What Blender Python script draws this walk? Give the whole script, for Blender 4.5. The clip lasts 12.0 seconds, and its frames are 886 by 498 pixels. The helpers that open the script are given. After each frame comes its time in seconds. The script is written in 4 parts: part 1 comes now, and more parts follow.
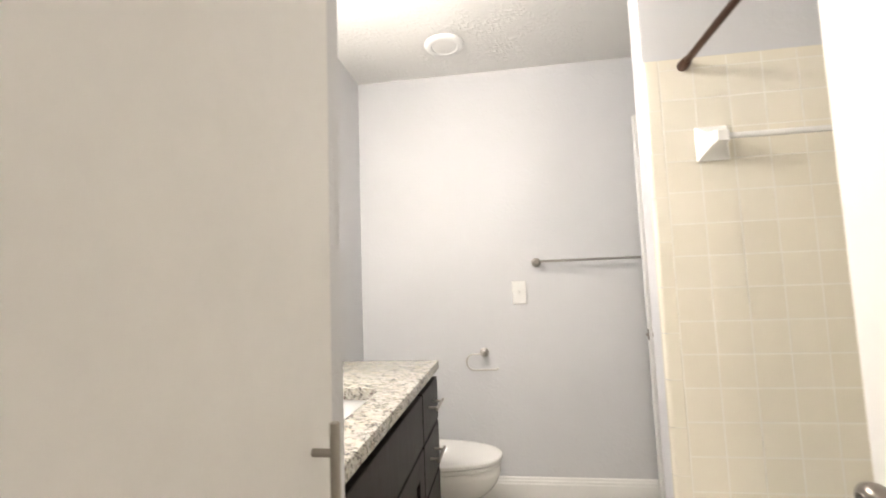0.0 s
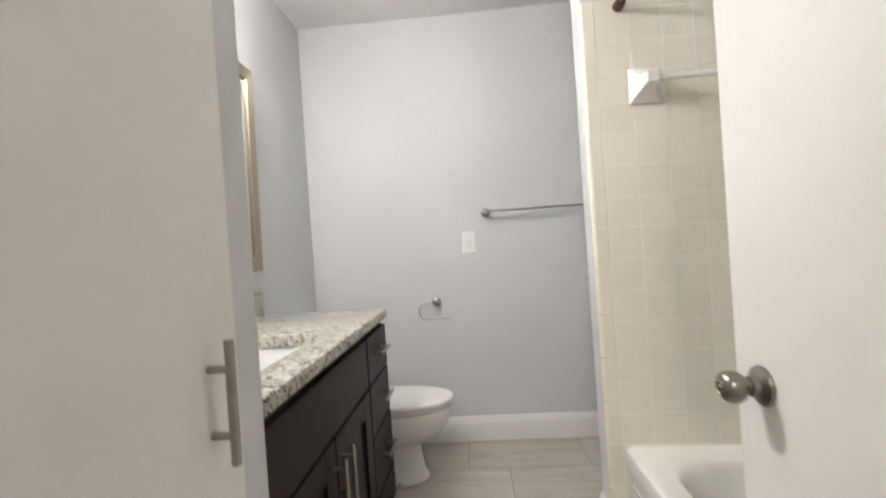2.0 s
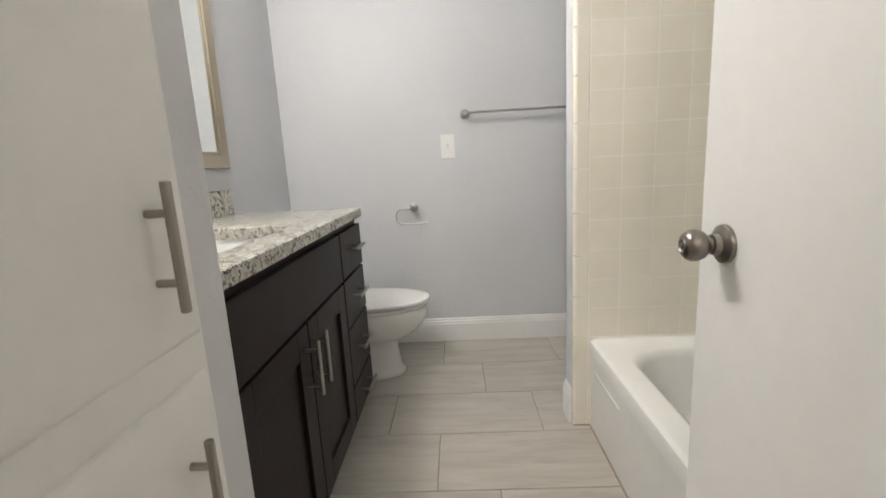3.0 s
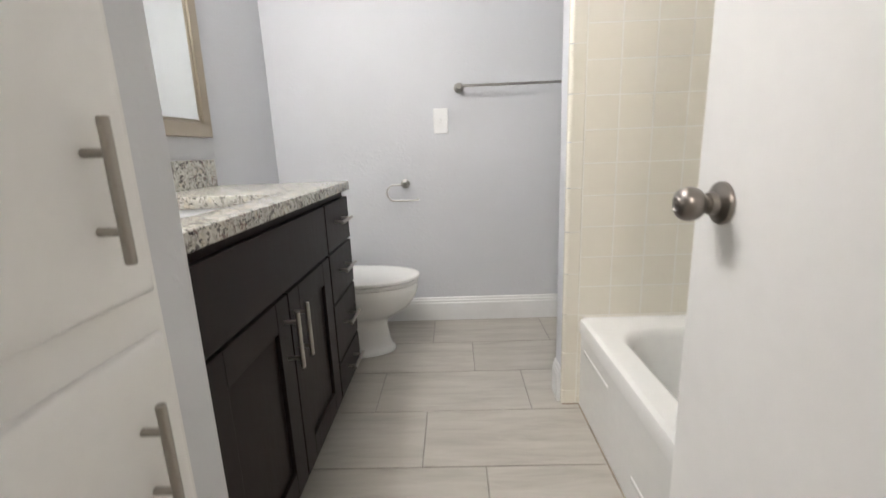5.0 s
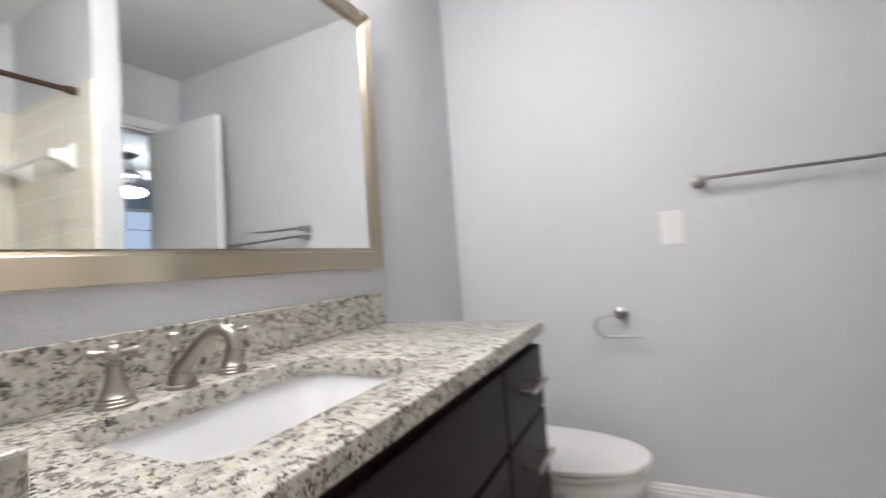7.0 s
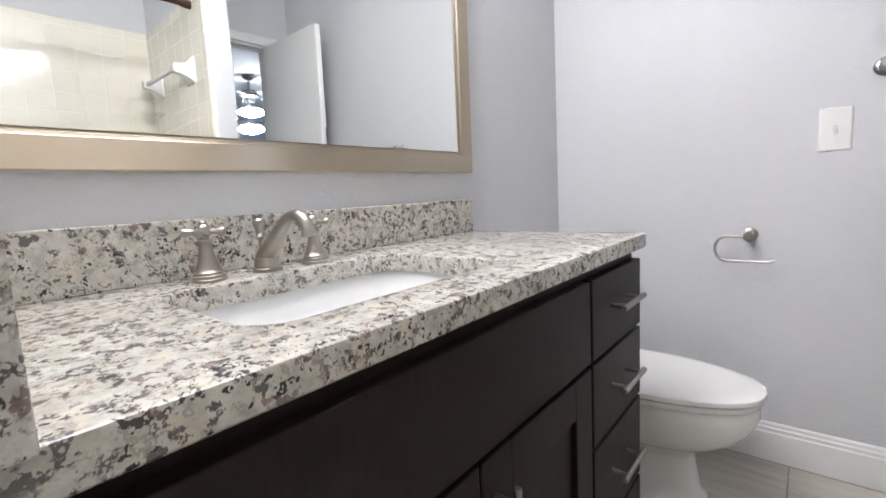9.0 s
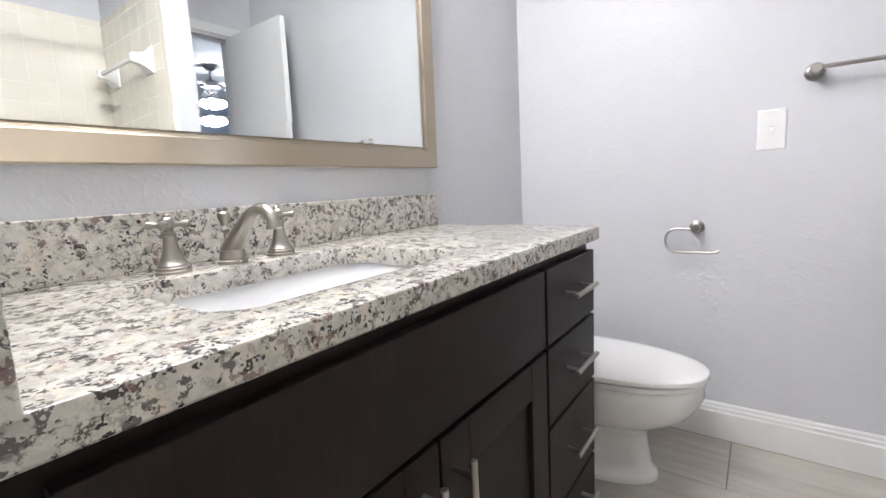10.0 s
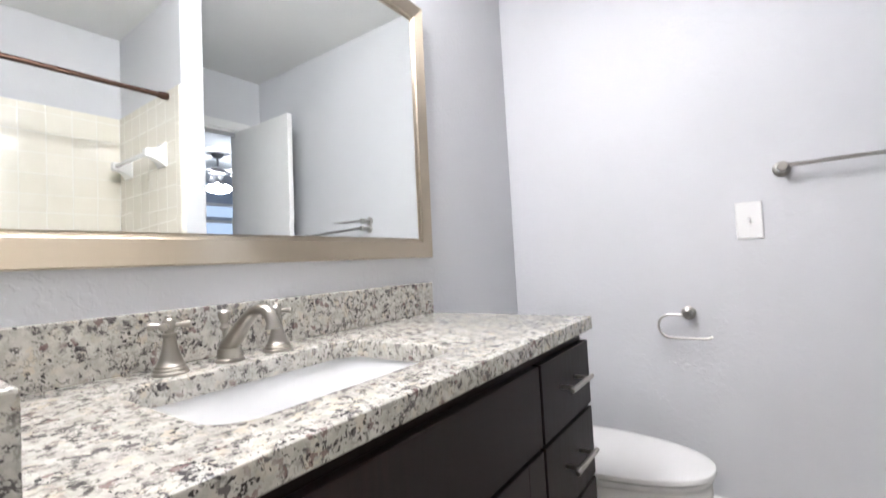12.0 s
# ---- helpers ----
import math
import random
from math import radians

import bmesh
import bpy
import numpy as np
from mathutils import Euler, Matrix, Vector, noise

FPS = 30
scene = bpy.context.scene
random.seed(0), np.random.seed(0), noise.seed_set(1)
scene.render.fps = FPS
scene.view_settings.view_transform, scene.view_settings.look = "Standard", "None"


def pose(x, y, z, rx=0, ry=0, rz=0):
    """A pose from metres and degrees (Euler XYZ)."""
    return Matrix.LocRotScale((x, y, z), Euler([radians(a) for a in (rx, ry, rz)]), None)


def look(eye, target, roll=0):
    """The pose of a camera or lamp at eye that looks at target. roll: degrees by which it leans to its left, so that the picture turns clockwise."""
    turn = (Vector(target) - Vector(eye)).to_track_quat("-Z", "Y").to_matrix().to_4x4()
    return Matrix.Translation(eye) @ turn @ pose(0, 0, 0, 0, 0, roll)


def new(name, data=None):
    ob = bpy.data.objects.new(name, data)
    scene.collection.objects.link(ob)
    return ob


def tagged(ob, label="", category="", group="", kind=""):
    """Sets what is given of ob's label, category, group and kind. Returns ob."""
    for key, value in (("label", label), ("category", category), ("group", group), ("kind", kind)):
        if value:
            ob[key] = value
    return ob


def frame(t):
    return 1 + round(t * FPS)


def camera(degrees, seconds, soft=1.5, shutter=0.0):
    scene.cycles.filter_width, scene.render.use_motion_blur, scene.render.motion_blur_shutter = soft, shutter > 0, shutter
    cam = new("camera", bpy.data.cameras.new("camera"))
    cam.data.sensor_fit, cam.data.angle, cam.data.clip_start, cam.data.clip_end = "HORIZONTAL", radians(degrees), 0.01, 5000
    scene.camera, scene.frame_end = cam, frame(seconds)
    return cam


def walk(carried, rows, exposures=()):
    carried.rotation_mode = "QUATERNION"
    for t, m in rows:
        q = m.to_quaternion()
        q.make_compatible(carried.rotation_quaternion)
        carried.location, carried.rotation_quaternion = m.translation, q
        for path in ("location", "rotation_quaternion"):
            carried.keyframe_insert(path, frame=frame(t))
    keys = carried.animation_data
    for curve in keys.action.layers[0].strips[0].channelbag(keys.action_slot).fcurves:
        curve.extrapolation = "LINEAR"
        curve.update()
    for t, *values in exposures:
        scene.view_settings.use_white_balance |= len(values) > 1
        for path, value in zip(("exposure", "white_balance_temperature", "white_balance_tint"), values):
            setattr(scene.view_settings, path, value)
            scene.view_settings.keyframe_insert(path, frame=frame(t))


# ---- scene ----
cam = camera(90.6, 12.0, shutter=0.6)
PATH = [
    (0, (0.85, 0.766, 1.187), (0.574, 2.74, 1.362), -2.1),
    (0.5, (0.907, 0.755, 1.179), (0.686, 2.739, 1.299), -4.5),
    (1, (0.926, 0.771, 1.173), (0.668, 2.752, 1.28), -6.3),
    (1.5, (0.916, 0.772, 1.159), (0.671, 2.756, 1.225), -5.5),
    (2, (0.937, 0.768, 1.13), (0.805, 2.764, 1.119), -3.9),
    (2.5, (0.946, 0.788, 1.079), (0.877, 2.772, 0.839), -3.2),
    (3, (0.958, 0.794, 1.041), (0.885, 2.757, 0.666), -3.1),
    (4.8, (0.982, 0.809, 0.983), (0.945, 2.76, 0.543), -1.9),
    (5, (0.98, 0.83, 0.998), (0.923, 2.779, 0.551), -2.2),
    (5.5, (0.994, 0.929, 1.03), (0.802, 2.918, 0.933), -5.7),
    (6, (0.958, 1.035, 1.032), (0.477, 2.976, 1.053), -6.5),
    (6.5, (0.916, 1.212, 1.072), (0.377, 3.138, 1.036), -4.1),
    (7, (0.872, 1.361, 1.068), (-0.01, 3.155, 1.137), -4.3),
    (7.5, (0.86, 1.473, 1.052), (-0.478, 2.959, 1.006), -3.3),
    (9.3, (0.877, 1.431, 1.006), (-0.376, 2.966, 0.736), -2.7),
    (9.5, (0.886, 1.424, 1.012), (-0.342, 2.978, 0.734), -2.7),
    (10, (0.906, 1.423, 1.005), (-0.265, 3.021, 0.732), -3.0),
    (10.5, (0.897, 1.429, 1.007), (-0.247, 3.047, 0.743), -2.8),
    (11, (0.896, 1.425, 1.015), (-0.254, 3.041, 0.76), -2.8),
    (11.5, (0.908, 1.419, 1.034), (-0.242, 3.052, 0.916), -3.0),
    (12, (0.928, 1.403, 1.048), (-0.225, 3.035, 1.118), -3.2),
]
EXPOSURES = [
    (0.0, 1.12, 6850, 12), (0.5, 1.21, 6580, 10), (1.0, 0.9, 6500, 10), (1.5, 0.75, 6400, 10), (2.5, 0.66, 6420, 10), (3.0, 0.64, 6420, 10), (5.0, 0.85, 6200, 11),
    (6.0, 0.85, 6120, 12), (7.0, 0.75, 6080, 12), (7.5, 0.72, 6080, 12), (9.5, 1.05, 5930, 14), (10.0, 1.13, 5930, 14), (11.0, 1.15, 5930, 14), (12.0, 1.14, 5930, 14),
]
walk(cam, [(t, look(eye, target, roll)) for t, eye, target, roll in PATH], EXPOSURES)

# ---- light: the vanity bulbs, the bedroom fan's bulbs and an added hall fill lamp are built further down; this is the night sky outside ----
world = bpy.data.worlds.new("world")
scene.world = world
world.use_nodes = True
world.node_tree.nodes["Background"].inputs[0].default_value = (0.35, 0.40, 0.49, 1)
world.node_tree.nodes["Background"].inputs[1].default_value = 1.0
VANITY_GLOW, FAN_GLOW, HALL_FILL_GLOW = 38.0, 52.0, 80.0

# ---- sizes ----
BACK, RIGHT, CEIL = 3.30, 2.20, 2.46      # back wall y, right wall x, ceiling z
TUB_END = 2.385                           # face of the tiled wall at the tub's end
WALL_END = 1.379                           # free end of that wall
STUB0, STUB1, STUB_X = 1.340, 1.443, 0.590  # short wall between linen cabinet and vanity
ENTRY0, ENTRY1 = 0.54, 0.65               # entry wall
V0, V1, CTR_X, CTR_Z = 1.443, 2.613, 0.557, 0.886  # vanity near end, far end, counter front, counter top


# ---- materials ----
def mat(name, colour, rough=0.5, metal=0.0):
    m = bpy.data.materials.new(name)
    m.use_nodes = True
    b = m.node_tree.nodes["Principled BSDF"]
    b.inputs["Base Color"].default_value = (*colour, 1)
    b.inputs["Roughness"].default_value = rough
    b.inputs["Metallic"].default_value = metal
    return m


def nodes_of(m):
    nt = m.node_tree
    return nt, nt.nodes["Principled BSDF"]


def add(nt, kind, **inputs):
    n = nt.nodes.new(kind)
    for k, v in inputs.items():
        n.inputs[k].default_value = v
    return n


def coords(nt, scale=(1, 1, 1), world_space=True):
    """Metres of the place, stretched."""
    if world_space:
        g = nt.nodes.new("ShaderNodeNewGeometry")
        out = g.outputs["Position"]
    else:
        g = nt.nodes.new("ShaderNodeTexCoord")
        out = g.outputs["Object"]
    mp = nt.nodes.new("ShaderNodeMapping")
    mp.inputs["Scale"].default_value = scale
    nt.links.new(out, mp.inputs["Vector"])
    return mp.outputs["Vector"]


def ramp(nt, fac, stops):
    r = nt.nodes.new("ShaderNodeValToRGB")
    el = r.color_ramp.elements
    while len(el) < len(stops):
        el.new(0.5)
    for e, (p, c) in zip(el, stops):
        e.position, e.color = p, (*c, 1) if len(c) == 3 else c
    nt.links.new(fac, r.inputs["Fac"])
    return r.outputs["Color"]


def noise_tex(nt, vec, scale, detail=4, rough=0.55, distort=0.0):
    n = nt.nodes.new("ShaderNodeTexNoise")
    n.inputs["Scale"].default_value, n.inputs["Detail"].default_value = scale, detail
    n.inputs["Roughness"].default_value, n.inputs["Distortion"].default_value = rough, distort
    nt.links.new(vec, n.inputs["Vector"])
    return n.outputs["Fac"]


def mix(nt, fac, a, b, kind="MIX"):
    m = nt.nodes.new("ShaderNodeMix")
    m.data_type, m.blend_type = "RGBA", kind
    for sock, val in ((m.inputs[0], fac), (m.inputs[6], a), (m.inputs[7], b)):
        if hasattr(val, "links"):
            nt.links.new(val, sock)
        else:
            sock.default_value = (*val, 1) if isinstance(val, tuple) and len(val) == 3 else val
    return m.outputs[2]


def bump(nt, bsdf, height, strength, distance):
    b = nt.nodes.new("ShaderNodeBump")
    b.inputs["Strength"].default_value, b.inputs["Distance"].default_value = strength, distance
    nt.links.new(height, b.inputs["Height"])
    nt.links.new(b.outputs["Normal"], bsdf.inputs["Normal"])


def speckle(m, colour, amount, scale, rough=None, rough_amount=0.08, bump_scale=None, bump_mm=0.0):
    """Two scales of faint variation of colour and gloss, and a fine relief."""
    nt, b = nodes_of(m)
    v = coords(nt)
    big, fine = noise_tex(nt, v, scale, 3), noise_tex(nt, v, scale * 14, 5)
    lo, hi = tuple(c * (1 - amount) for c in colour), tuple(min(1, c * (1 + amount * 0.6)) for c in colour)
    c1 = ramp(nt, big, [(0.3, lo), (0.7, hi)])
    c2 = ramp(nt, fine, [(0.3, (1 - amount * 0.6,) * 3), (0.6, (1, 1, 1))])
    nt.links.new(mix(nt, 1.0, c1, c2, "MULTIPLY"), b.inputs["Base Color"])
    if rough is not None:
        r = ramp(nt, fine, [(0.3, (rough - rough_amount,) * 3), (0.7, (rough + rough_amount,) * 3)])
        nt.links.new(r, b.inputs["Roughness"])
    if bump_scale:
        bump(nt, b, noise_tex(nt, v, bump_scale, 3, 0.5), 1.0, bump_mm / 1000)
    return m


def wall_paint(name, colour, mm=0.9, rough=0.54):
    """Satin paint over a knocked-down spray texture."""
    m = mat(name, colour, rough)
    nt, b = nodes_of(m)
    v = coords(nt)
    big = noise_tex(nt, v, 1.7, 3)
    nt.links.new(ramp(nt, big, [(0.3, tuple(c * 0.965 for c in colour)), (0.7, colour)]), b.inputs["Base Color"])
    a = noise_tex(nt, v, 52, 3, 0.5, 0.35)
    spots = ramp(nt, a, [(0.50, (0, 0, 0)), (0.60, (1, 1, 1))])
    patchy = ramp(nt, noise_tex(nt, v, 7, 3), [(0.36, (0.18,) * 3), (0.62, (1, 1, 1))])
    fine = noise_tex(nt, v, 240, 2)
    h = mix(nt, 0.16, mix(nt, 1.0, spots, patchy, "MULTIPLY"), fine)
    bump(nt, b, h, 0.7, mm / 1000)
    b.inputs["Specular IOR Level"].default_value = 0.32
    return m


WALL = wall_paint("wall_paint_grey_blue", (0.630, 0.637, 0.658), 0.75)
CEILING = wall_paint("ceiling_paint", (0.83, 0.825, 0.81), 2.2, 0.7)
HALL_PAINT = wall_paint("hall_paint", (0.62, 0.59, 0.54))
BED_PAINT = wall_paint("bedroom_paint", (0.42, 0.48, 0.58))
TRIM = speckle(mat("trim_white", (0.8, 0.8, 0.79), 0.35), (0.8, 0.8, 0.79), 0.03, 3, 0.35, 0.05)
DOOR_WHITE = speckle(mat("door_white", (0.83, 0.825, 0.81), 0.38), (0.83, 0.825, 0.81), 0.035, 2.2, 0.38, 0.06, 60, 0.12)
CAB_WHITE = speckle(mat("cabinet_white", (0.82, 0.81, 0.79), 0.36), (0.82, 0.81, 0.79), 0.035, 2.5, 0.36, 0.06, 55, 0.12)
PORCELAIN = speckle(mat("porcelain", (0.86, 0.855, 0.835), 0.12), (0.86, 0.855, 0.835), 0.02, 4, 0.12, 0.03)
SEAT_WHITE = speckle(mat("seat_plastic", (0.84, 0.835, 0.82), 0.22), (0.84, 0.835, 0.82), 0.015, 5, 0.22, 0.03)
ENAMEL = speckle(mat("tub_enamel", (0.84, 0.84, 0.825), 0.16), (0.84, 0.84, 0.825), 0.025, 3, 0.16, 0.04)
CERAMIC = mat("white_ceramic", (0.86, 0.855, 0.84), 0.1)
BASIN_WHITE = speckle(mat("basin_porcelain", (0.76, 0.765, 0.765), 0.15), (0.76, 0.765, 0.765), 0.02, 5, 0.15, 0.03)
SWITCH_GREY = mat("switch_slot", (0.66, 0.66, 0.65), 0.4)
SWITCH = mat("switch_plastic", (0.80, 0.80, 0.79), 0.3)
GROUT = speckle(mat("wall_grout", (0.87, 0.85, 0.785), 0.6), (0.87, 0.85, 0.785), 0.05, 9)
FLOOR_GROUT = speckle(mat("floor_grout", (0.30, 0.28, 0.25), 0.9), (0.30, 0.28, 0.25), 0.15, 8)
BRONZE = speckle(mat("rod_bronze", (0.10, 0.055, 0.04), 0.38, 0.85), (0.10, 0.055, 0.04), 0.15, 8, 0.38)
HALL_FLOOR = speckle(mat("hall_carpet", (0.34, 0.31, 0.27), 0.95), (0.34, 0.31, 0.27), 0.2, 14, None, 0, 300, 2)


def brushed(name, colour, rough, stretch):
    """Satin nickel, streaked along one way."""
    m = mat(name, colour, rough, 1.0)
    nt, b = nodes_of(m)
    v = coords(nt, stretch)
    n = noise_tex(nt, v, 45, 3, 0.6)
    nt.links.new(ramp(nt, n, [(0.3, (rough - 0.03,) * 3), (0.7, (rough + 0.04,) * 3)]), b.inputs["Roughness"])
    nt.links.new(ramp(nt, n, [(0.25, tuple(c * 0.95 for c in colour)), (0.75, colour)]), b.inputs["Base Color"])
    return m


NICKEL = brushed("brushed_nickel", (0.37, 0.348, 0.31), 0.33, (1, 1, 1))
PULL_NICKEL = brushed("pull_nickel", (0.38, 0.355, 0.32), 0.32, (14, 14, 1))
KNOB_NICKEL = brushed("knob_nickel", (0.29, 0.262, 0.240), 0.35, (0.2, 0.2, 0.2))
BAR_NICKEL = brushed("bar_nickel", (0.47, 0.455, 0.43), 0.30, (0.15, 0.15, 0.15))


def frame_metal(name, grain):
    """Brushed champagne metal: its gloss is drawn out across the grain."""
    m = brushed(name, (0.52, 0.452, 0.352), 0.39, (1, 10, 10))
    nt, b = nodes_of(m)
    b.inputs["Anisotropic"].default_value = 1.0
    t = nt.nodes.new("ShaderNodeCombineXYZ")
    for k in range(3):
        t.inputs[k].default_value = grain[k]
    nt.links.new(t.outputs[0], b.inputs["Tangent"])
    return m


FRAME_RAIL, FRAME_STILE = frame_metal("mirror_frame_rail", (0, 0, 1)), frame_metal("mirror_frame_stile", (0, 1, 0))
MIRROR = mat("mirror_silver", (0.90, 0.93, 0.91), 0.0, 1.0)


def espresso():
    m = mat("espresso_wood", (0.018, 0.013, 0.012), 0.32)
    nt, b = nodes_of(m)
    v = coords(nt, (6, 6, 0.6))
    n = noise_tex(nt, v, 12, 6, 0.6, 0.8)
    nt.links.new(ramp(nt, n, [(0.25, (0.0135, 0.0094, 0.0090)), (0.55, (0.0180, 0.0124, 0.0118)), (0.85, (0.026, 0.0165, 0.0145))]), b.inputs["Base Color"])
    nt.links.new(ramp(nt, n, [(0.2, (0.34,) * 3), (0.8, (0.46,) * 3)]), b.inputs["Roughness"])
    b.inputs["Specular IOR Level"].default_value = 0.12
    bump(nt, b, n, 0.12, 0.0006)
    return m


ESPRESSO = espresso()


def granite():
    """Cream granite with grey-green clouds, brown and black flecks."""
    m = mat("granite", (0.6, 0.58, 0.5), 0.12)
    nt, b = nodes_of(m)
    v = coords(nt)
    wn = nt.nodes.new("ShaderNodeTexNoise")
    wn.inputs["Scale"].default_value, wn.inputs["Detail"].default_value = 150, 3
    nt.links.new(v, wn.inputs["Vector"])

    def crystals(scale, warp, shift):
        """A random value for each ragged crystal."""
        w = nt.nodes.new("ShaderNodeVectorMath")
        w.operation = "MULTIPLY_ADD"
        w.inputs[1].default_value = (warp, warp, warp)
        nt.links.new(wn.outputs["Color"], w.inputs[0])
        moved = nt.nodes.new("ShaderNodeVectorMath")
        moved.operation, moved.inputs[1].default_value = "ADD", (shift, shift * 0.7, shift * 1.3)
        nt.links.new(v, moved.inputs[0])
        nt.links.new(moved.outputs[0], w.inputs[2])
        vo = nt.nodes.new("ShaderNodeTexVoronoi")
        vo.inputs["Scale"].default_value = scale
        nt.links.new(w.outputs[0], vo.inputs["Vector"])
        sep = nt.nodes.new("ShaderNodeSeparateColor")
        nt.links.new(vo.outputs["Color"], sep.inputs[0])
        return sep.outputs[0]

    def gated(value, gate_scale, amount):
        """Pushes a crystal's value up or down with slow clouds, so that darks gather."""
        cloud = noise_tex(nt, v, gate_scale, 3, 0.6, 0.3)
        m1 = nt.nodes.new("ShaderNodeMath")
        m1.operation = "MULTIPLY_ADD"
        m1.inputs[1].default_value, m1.inputs[2].default_value = amount, -amount / 2
        nt.links.new(cloud, m1.inputs[0])
        m2 = nt.nodes.new("ShaderNodeMath")
        m2.operation = "ADD"
        nt.links.new(value, m2.inputs[0])
        nt.links.new(m1.outputs[0], m2.inputs[1])
        return m2.outputs[0]

    def seams(scale, warp, width, gate_scale, gate, colour, c):
        """Dark mineral that fills some of the seams between crystals."""
        w = nt.nodes.new("ShaderNodeVectorMath")
        w.operation, w.inputs[1].default_value = "MULTIPLY_ADD", (warp, warp, warp)
        nt.links.new(wn.outputs["Color"], w.inputs[0])
        nt.links.new(v, w.inputs[2])
        vo = nt.nodes.new("ShaderNodeTexVoronoi")
        vo.feature, vo.inputs["Scale"].default_value = "DISTANCE_TO_EDGE", scale
        nt.links.new(w.outputs[0], vo.inputs["Vector"])
        line = ramp(nt, vo.outputs["Distance"], [(width * 0.6, (1, 1, 1)), (width, (0, 0, 0))])
        on = ramp(nt, noise_tex(nt, v, gate_scale, 4, 0.6), [(gate, (0, 0, 0)), (gate + 0.05, (1, 1, 1))])
        return mix(nt, mix(nt, 1.0, line, on, "MULTIPLY"), c, colour)

    soft = noise_tex(nt, v, 46, 6, 0.66)
    c = ramp(nt, soft, [(0.30, (0.34, 0.323, 0.283)), (0.44, (0.445, 0.426, 0.383)), (0.56, (0.535, 0.516, 0.470)), (0.72, (0.61, 0.596, 0.555))])
    big = gated(crystals(85, 0.018, 0.0), 24, 0.6)
    c = mix(nt, ramp(nt, big, [(0.62, (0, 0, 0)), (1.0, (0.65, 0.65, 0.65))]), c, (0.40, 0.395, 0.35))
    tan = gated(crystals(75, 0.018, 3.1), 16, 0.8)
    c = mix(nt, ramp(nt, tan, [(0.78, (0, 0, 0)), (1.0, (0.65, 0.65, 0.65))]), c, (0.55, 0.48, 0.37))
    c = seams(50, 0.030, 0.14, 56, 0.52, (0.345, 0.33, 0.295), c)
    c = seams(60, 0.034, 0.145, 64, 0.54, (0.105, 0.097, 0.093), c)
    mid = gated(crystals(105, 0.020, 7.7), 22, 0.7)
    c = mix(nt, ramp(nt, mid, [(0.91, (0, 0, 0)), (0.97, (1, 1, 1))]), c, (0.13, 0.12, 0.115))
    small = gated(crystals(210, 0.014, 5.3), 30, 1.4)
    c = mix(nt, ramp(nt, small, [(0.97, (0, 0, 0)), (1.0, (1, 1, 1))]), c, (0.05, 0.045, 0.045))
    plum = gated(crystals(100, 0.014, 9.9), 15, 0.4)
    c = mix(nt, ramp(nt, plum, [(0.955, (0, 0, 0)), (0.99, (0.8, 0.8, 0.8))]), c, (0.16, 0.10, 0.095))
    nt.links.new(c, b.inputs["Base Color"])
    fine = noise_tex(nt, v, 400, 2)
    nt.links.new(ramp(nt, fine, [(0.3, (0.15,) * 3), (0.7, (0.24,) * 3)]), b.inputs["Roughness"])
    return m


GRANITE = granite()


def floor_tile():
    """Grey-beige porcelain with stretched veins, a tone of its own for each tile."""
    m = mat("floor_porcelain", (0.4, 0.38, 0.35), 0.4)
    nt, b = nodes_of(m)
    v = coords(nt, (1.2, 9, 1))
    info = nt.nodes.new("ShaderNodeObjectInfo")
    off = nt.nodes.new("ShaderNodeVectorMath")
    off.operation = "ADD"
    sc = nt.nodes.new("ShaderNodeMath")
    sc.operation, sc.inputs[1].default_value = "MULTIPLY", 37.0
    nt.links.new(info.outputs["Random"], sc.inputs[0])
    nt.links.new(v, off.inputs[0])
    nt.links.new(sc.outputs[0], off.inputs[1])
    n = noise_tex(nt, off.outputs[0], 2.6, 7, 0.62, 0.5)
    c = ramp(nt, n, [(0.25, (0.385, 0.358, 0.315)), (0.5, (0.485, 0.455, 0.405)), (0.75, (0.565, 0.532, 0.48))])
    tone = ramp(nt, info.outputs["Random"], [(0, (0.93, 0.93, 0.93)), (1, (1, 1, 1))])
    nt.links.new(mix(nt, 1.0, c, tone, "MULTIPLY"), b.inputs["Base Color"])
    nt.links.new(ramp(nt, n, [(0.2, (0.32,) * 3), (0.8, (0.45,) * 3)]), b.inputs["Roughness"])
    bump(nt, b, n, 0.2, 0.0008)
    return m


def wall_tile():
    """Glazed cream wall tile, each a shade apart."""
    m = mat("cream_tile", (0.70, 0.66, 0.52), 0.13)
    nt, b = nodes_of(m)
    v = coords(nt)
    info = nt.nodes.new("ShaderNodeObjectInfo")
    c = ramp(nt, info.outputs["Random"], [(0, (0.835, 0.792, 0.69)), (1, (0.86, 0.82, 0.725))])
    n = noise_tex(nt, v, 8, 4)
    nt.links.new(mix(nt, 1.0, c, ramp(nt, n, [(0.3, (0.97, 0.97, 0.96)), (0.7, (1, 1, 1))]), "MULTIPLY"), b.inputs["Base Color"])
    nt.links.new(ramp(nt, n, [(0.3, (0.07,) * 3), (0.7, (0.12,) * 3)]), b.inputs["Roughness"])
    bump(nt, b, noise_tex(nt, v, 14, 2), 0.5, 0.0008)
    return m


FLOOR_TILE, WALL_TILE = floor_tile(), wall_tile()


def glow(name, colour, strength):
    m = bpy.data.materials.new(name)
    m.use_nodes = True
    b = m.node_tree.nodes["Principled BSDF"]
    b.inputs["Base Color"].default_value = (0.9, 0.9, 0.88, 1)
    b.inputs["Emission Color"].default_value = (*colour, 1)
    b.inputs["Emission Strength"].default_value = strength
    return m


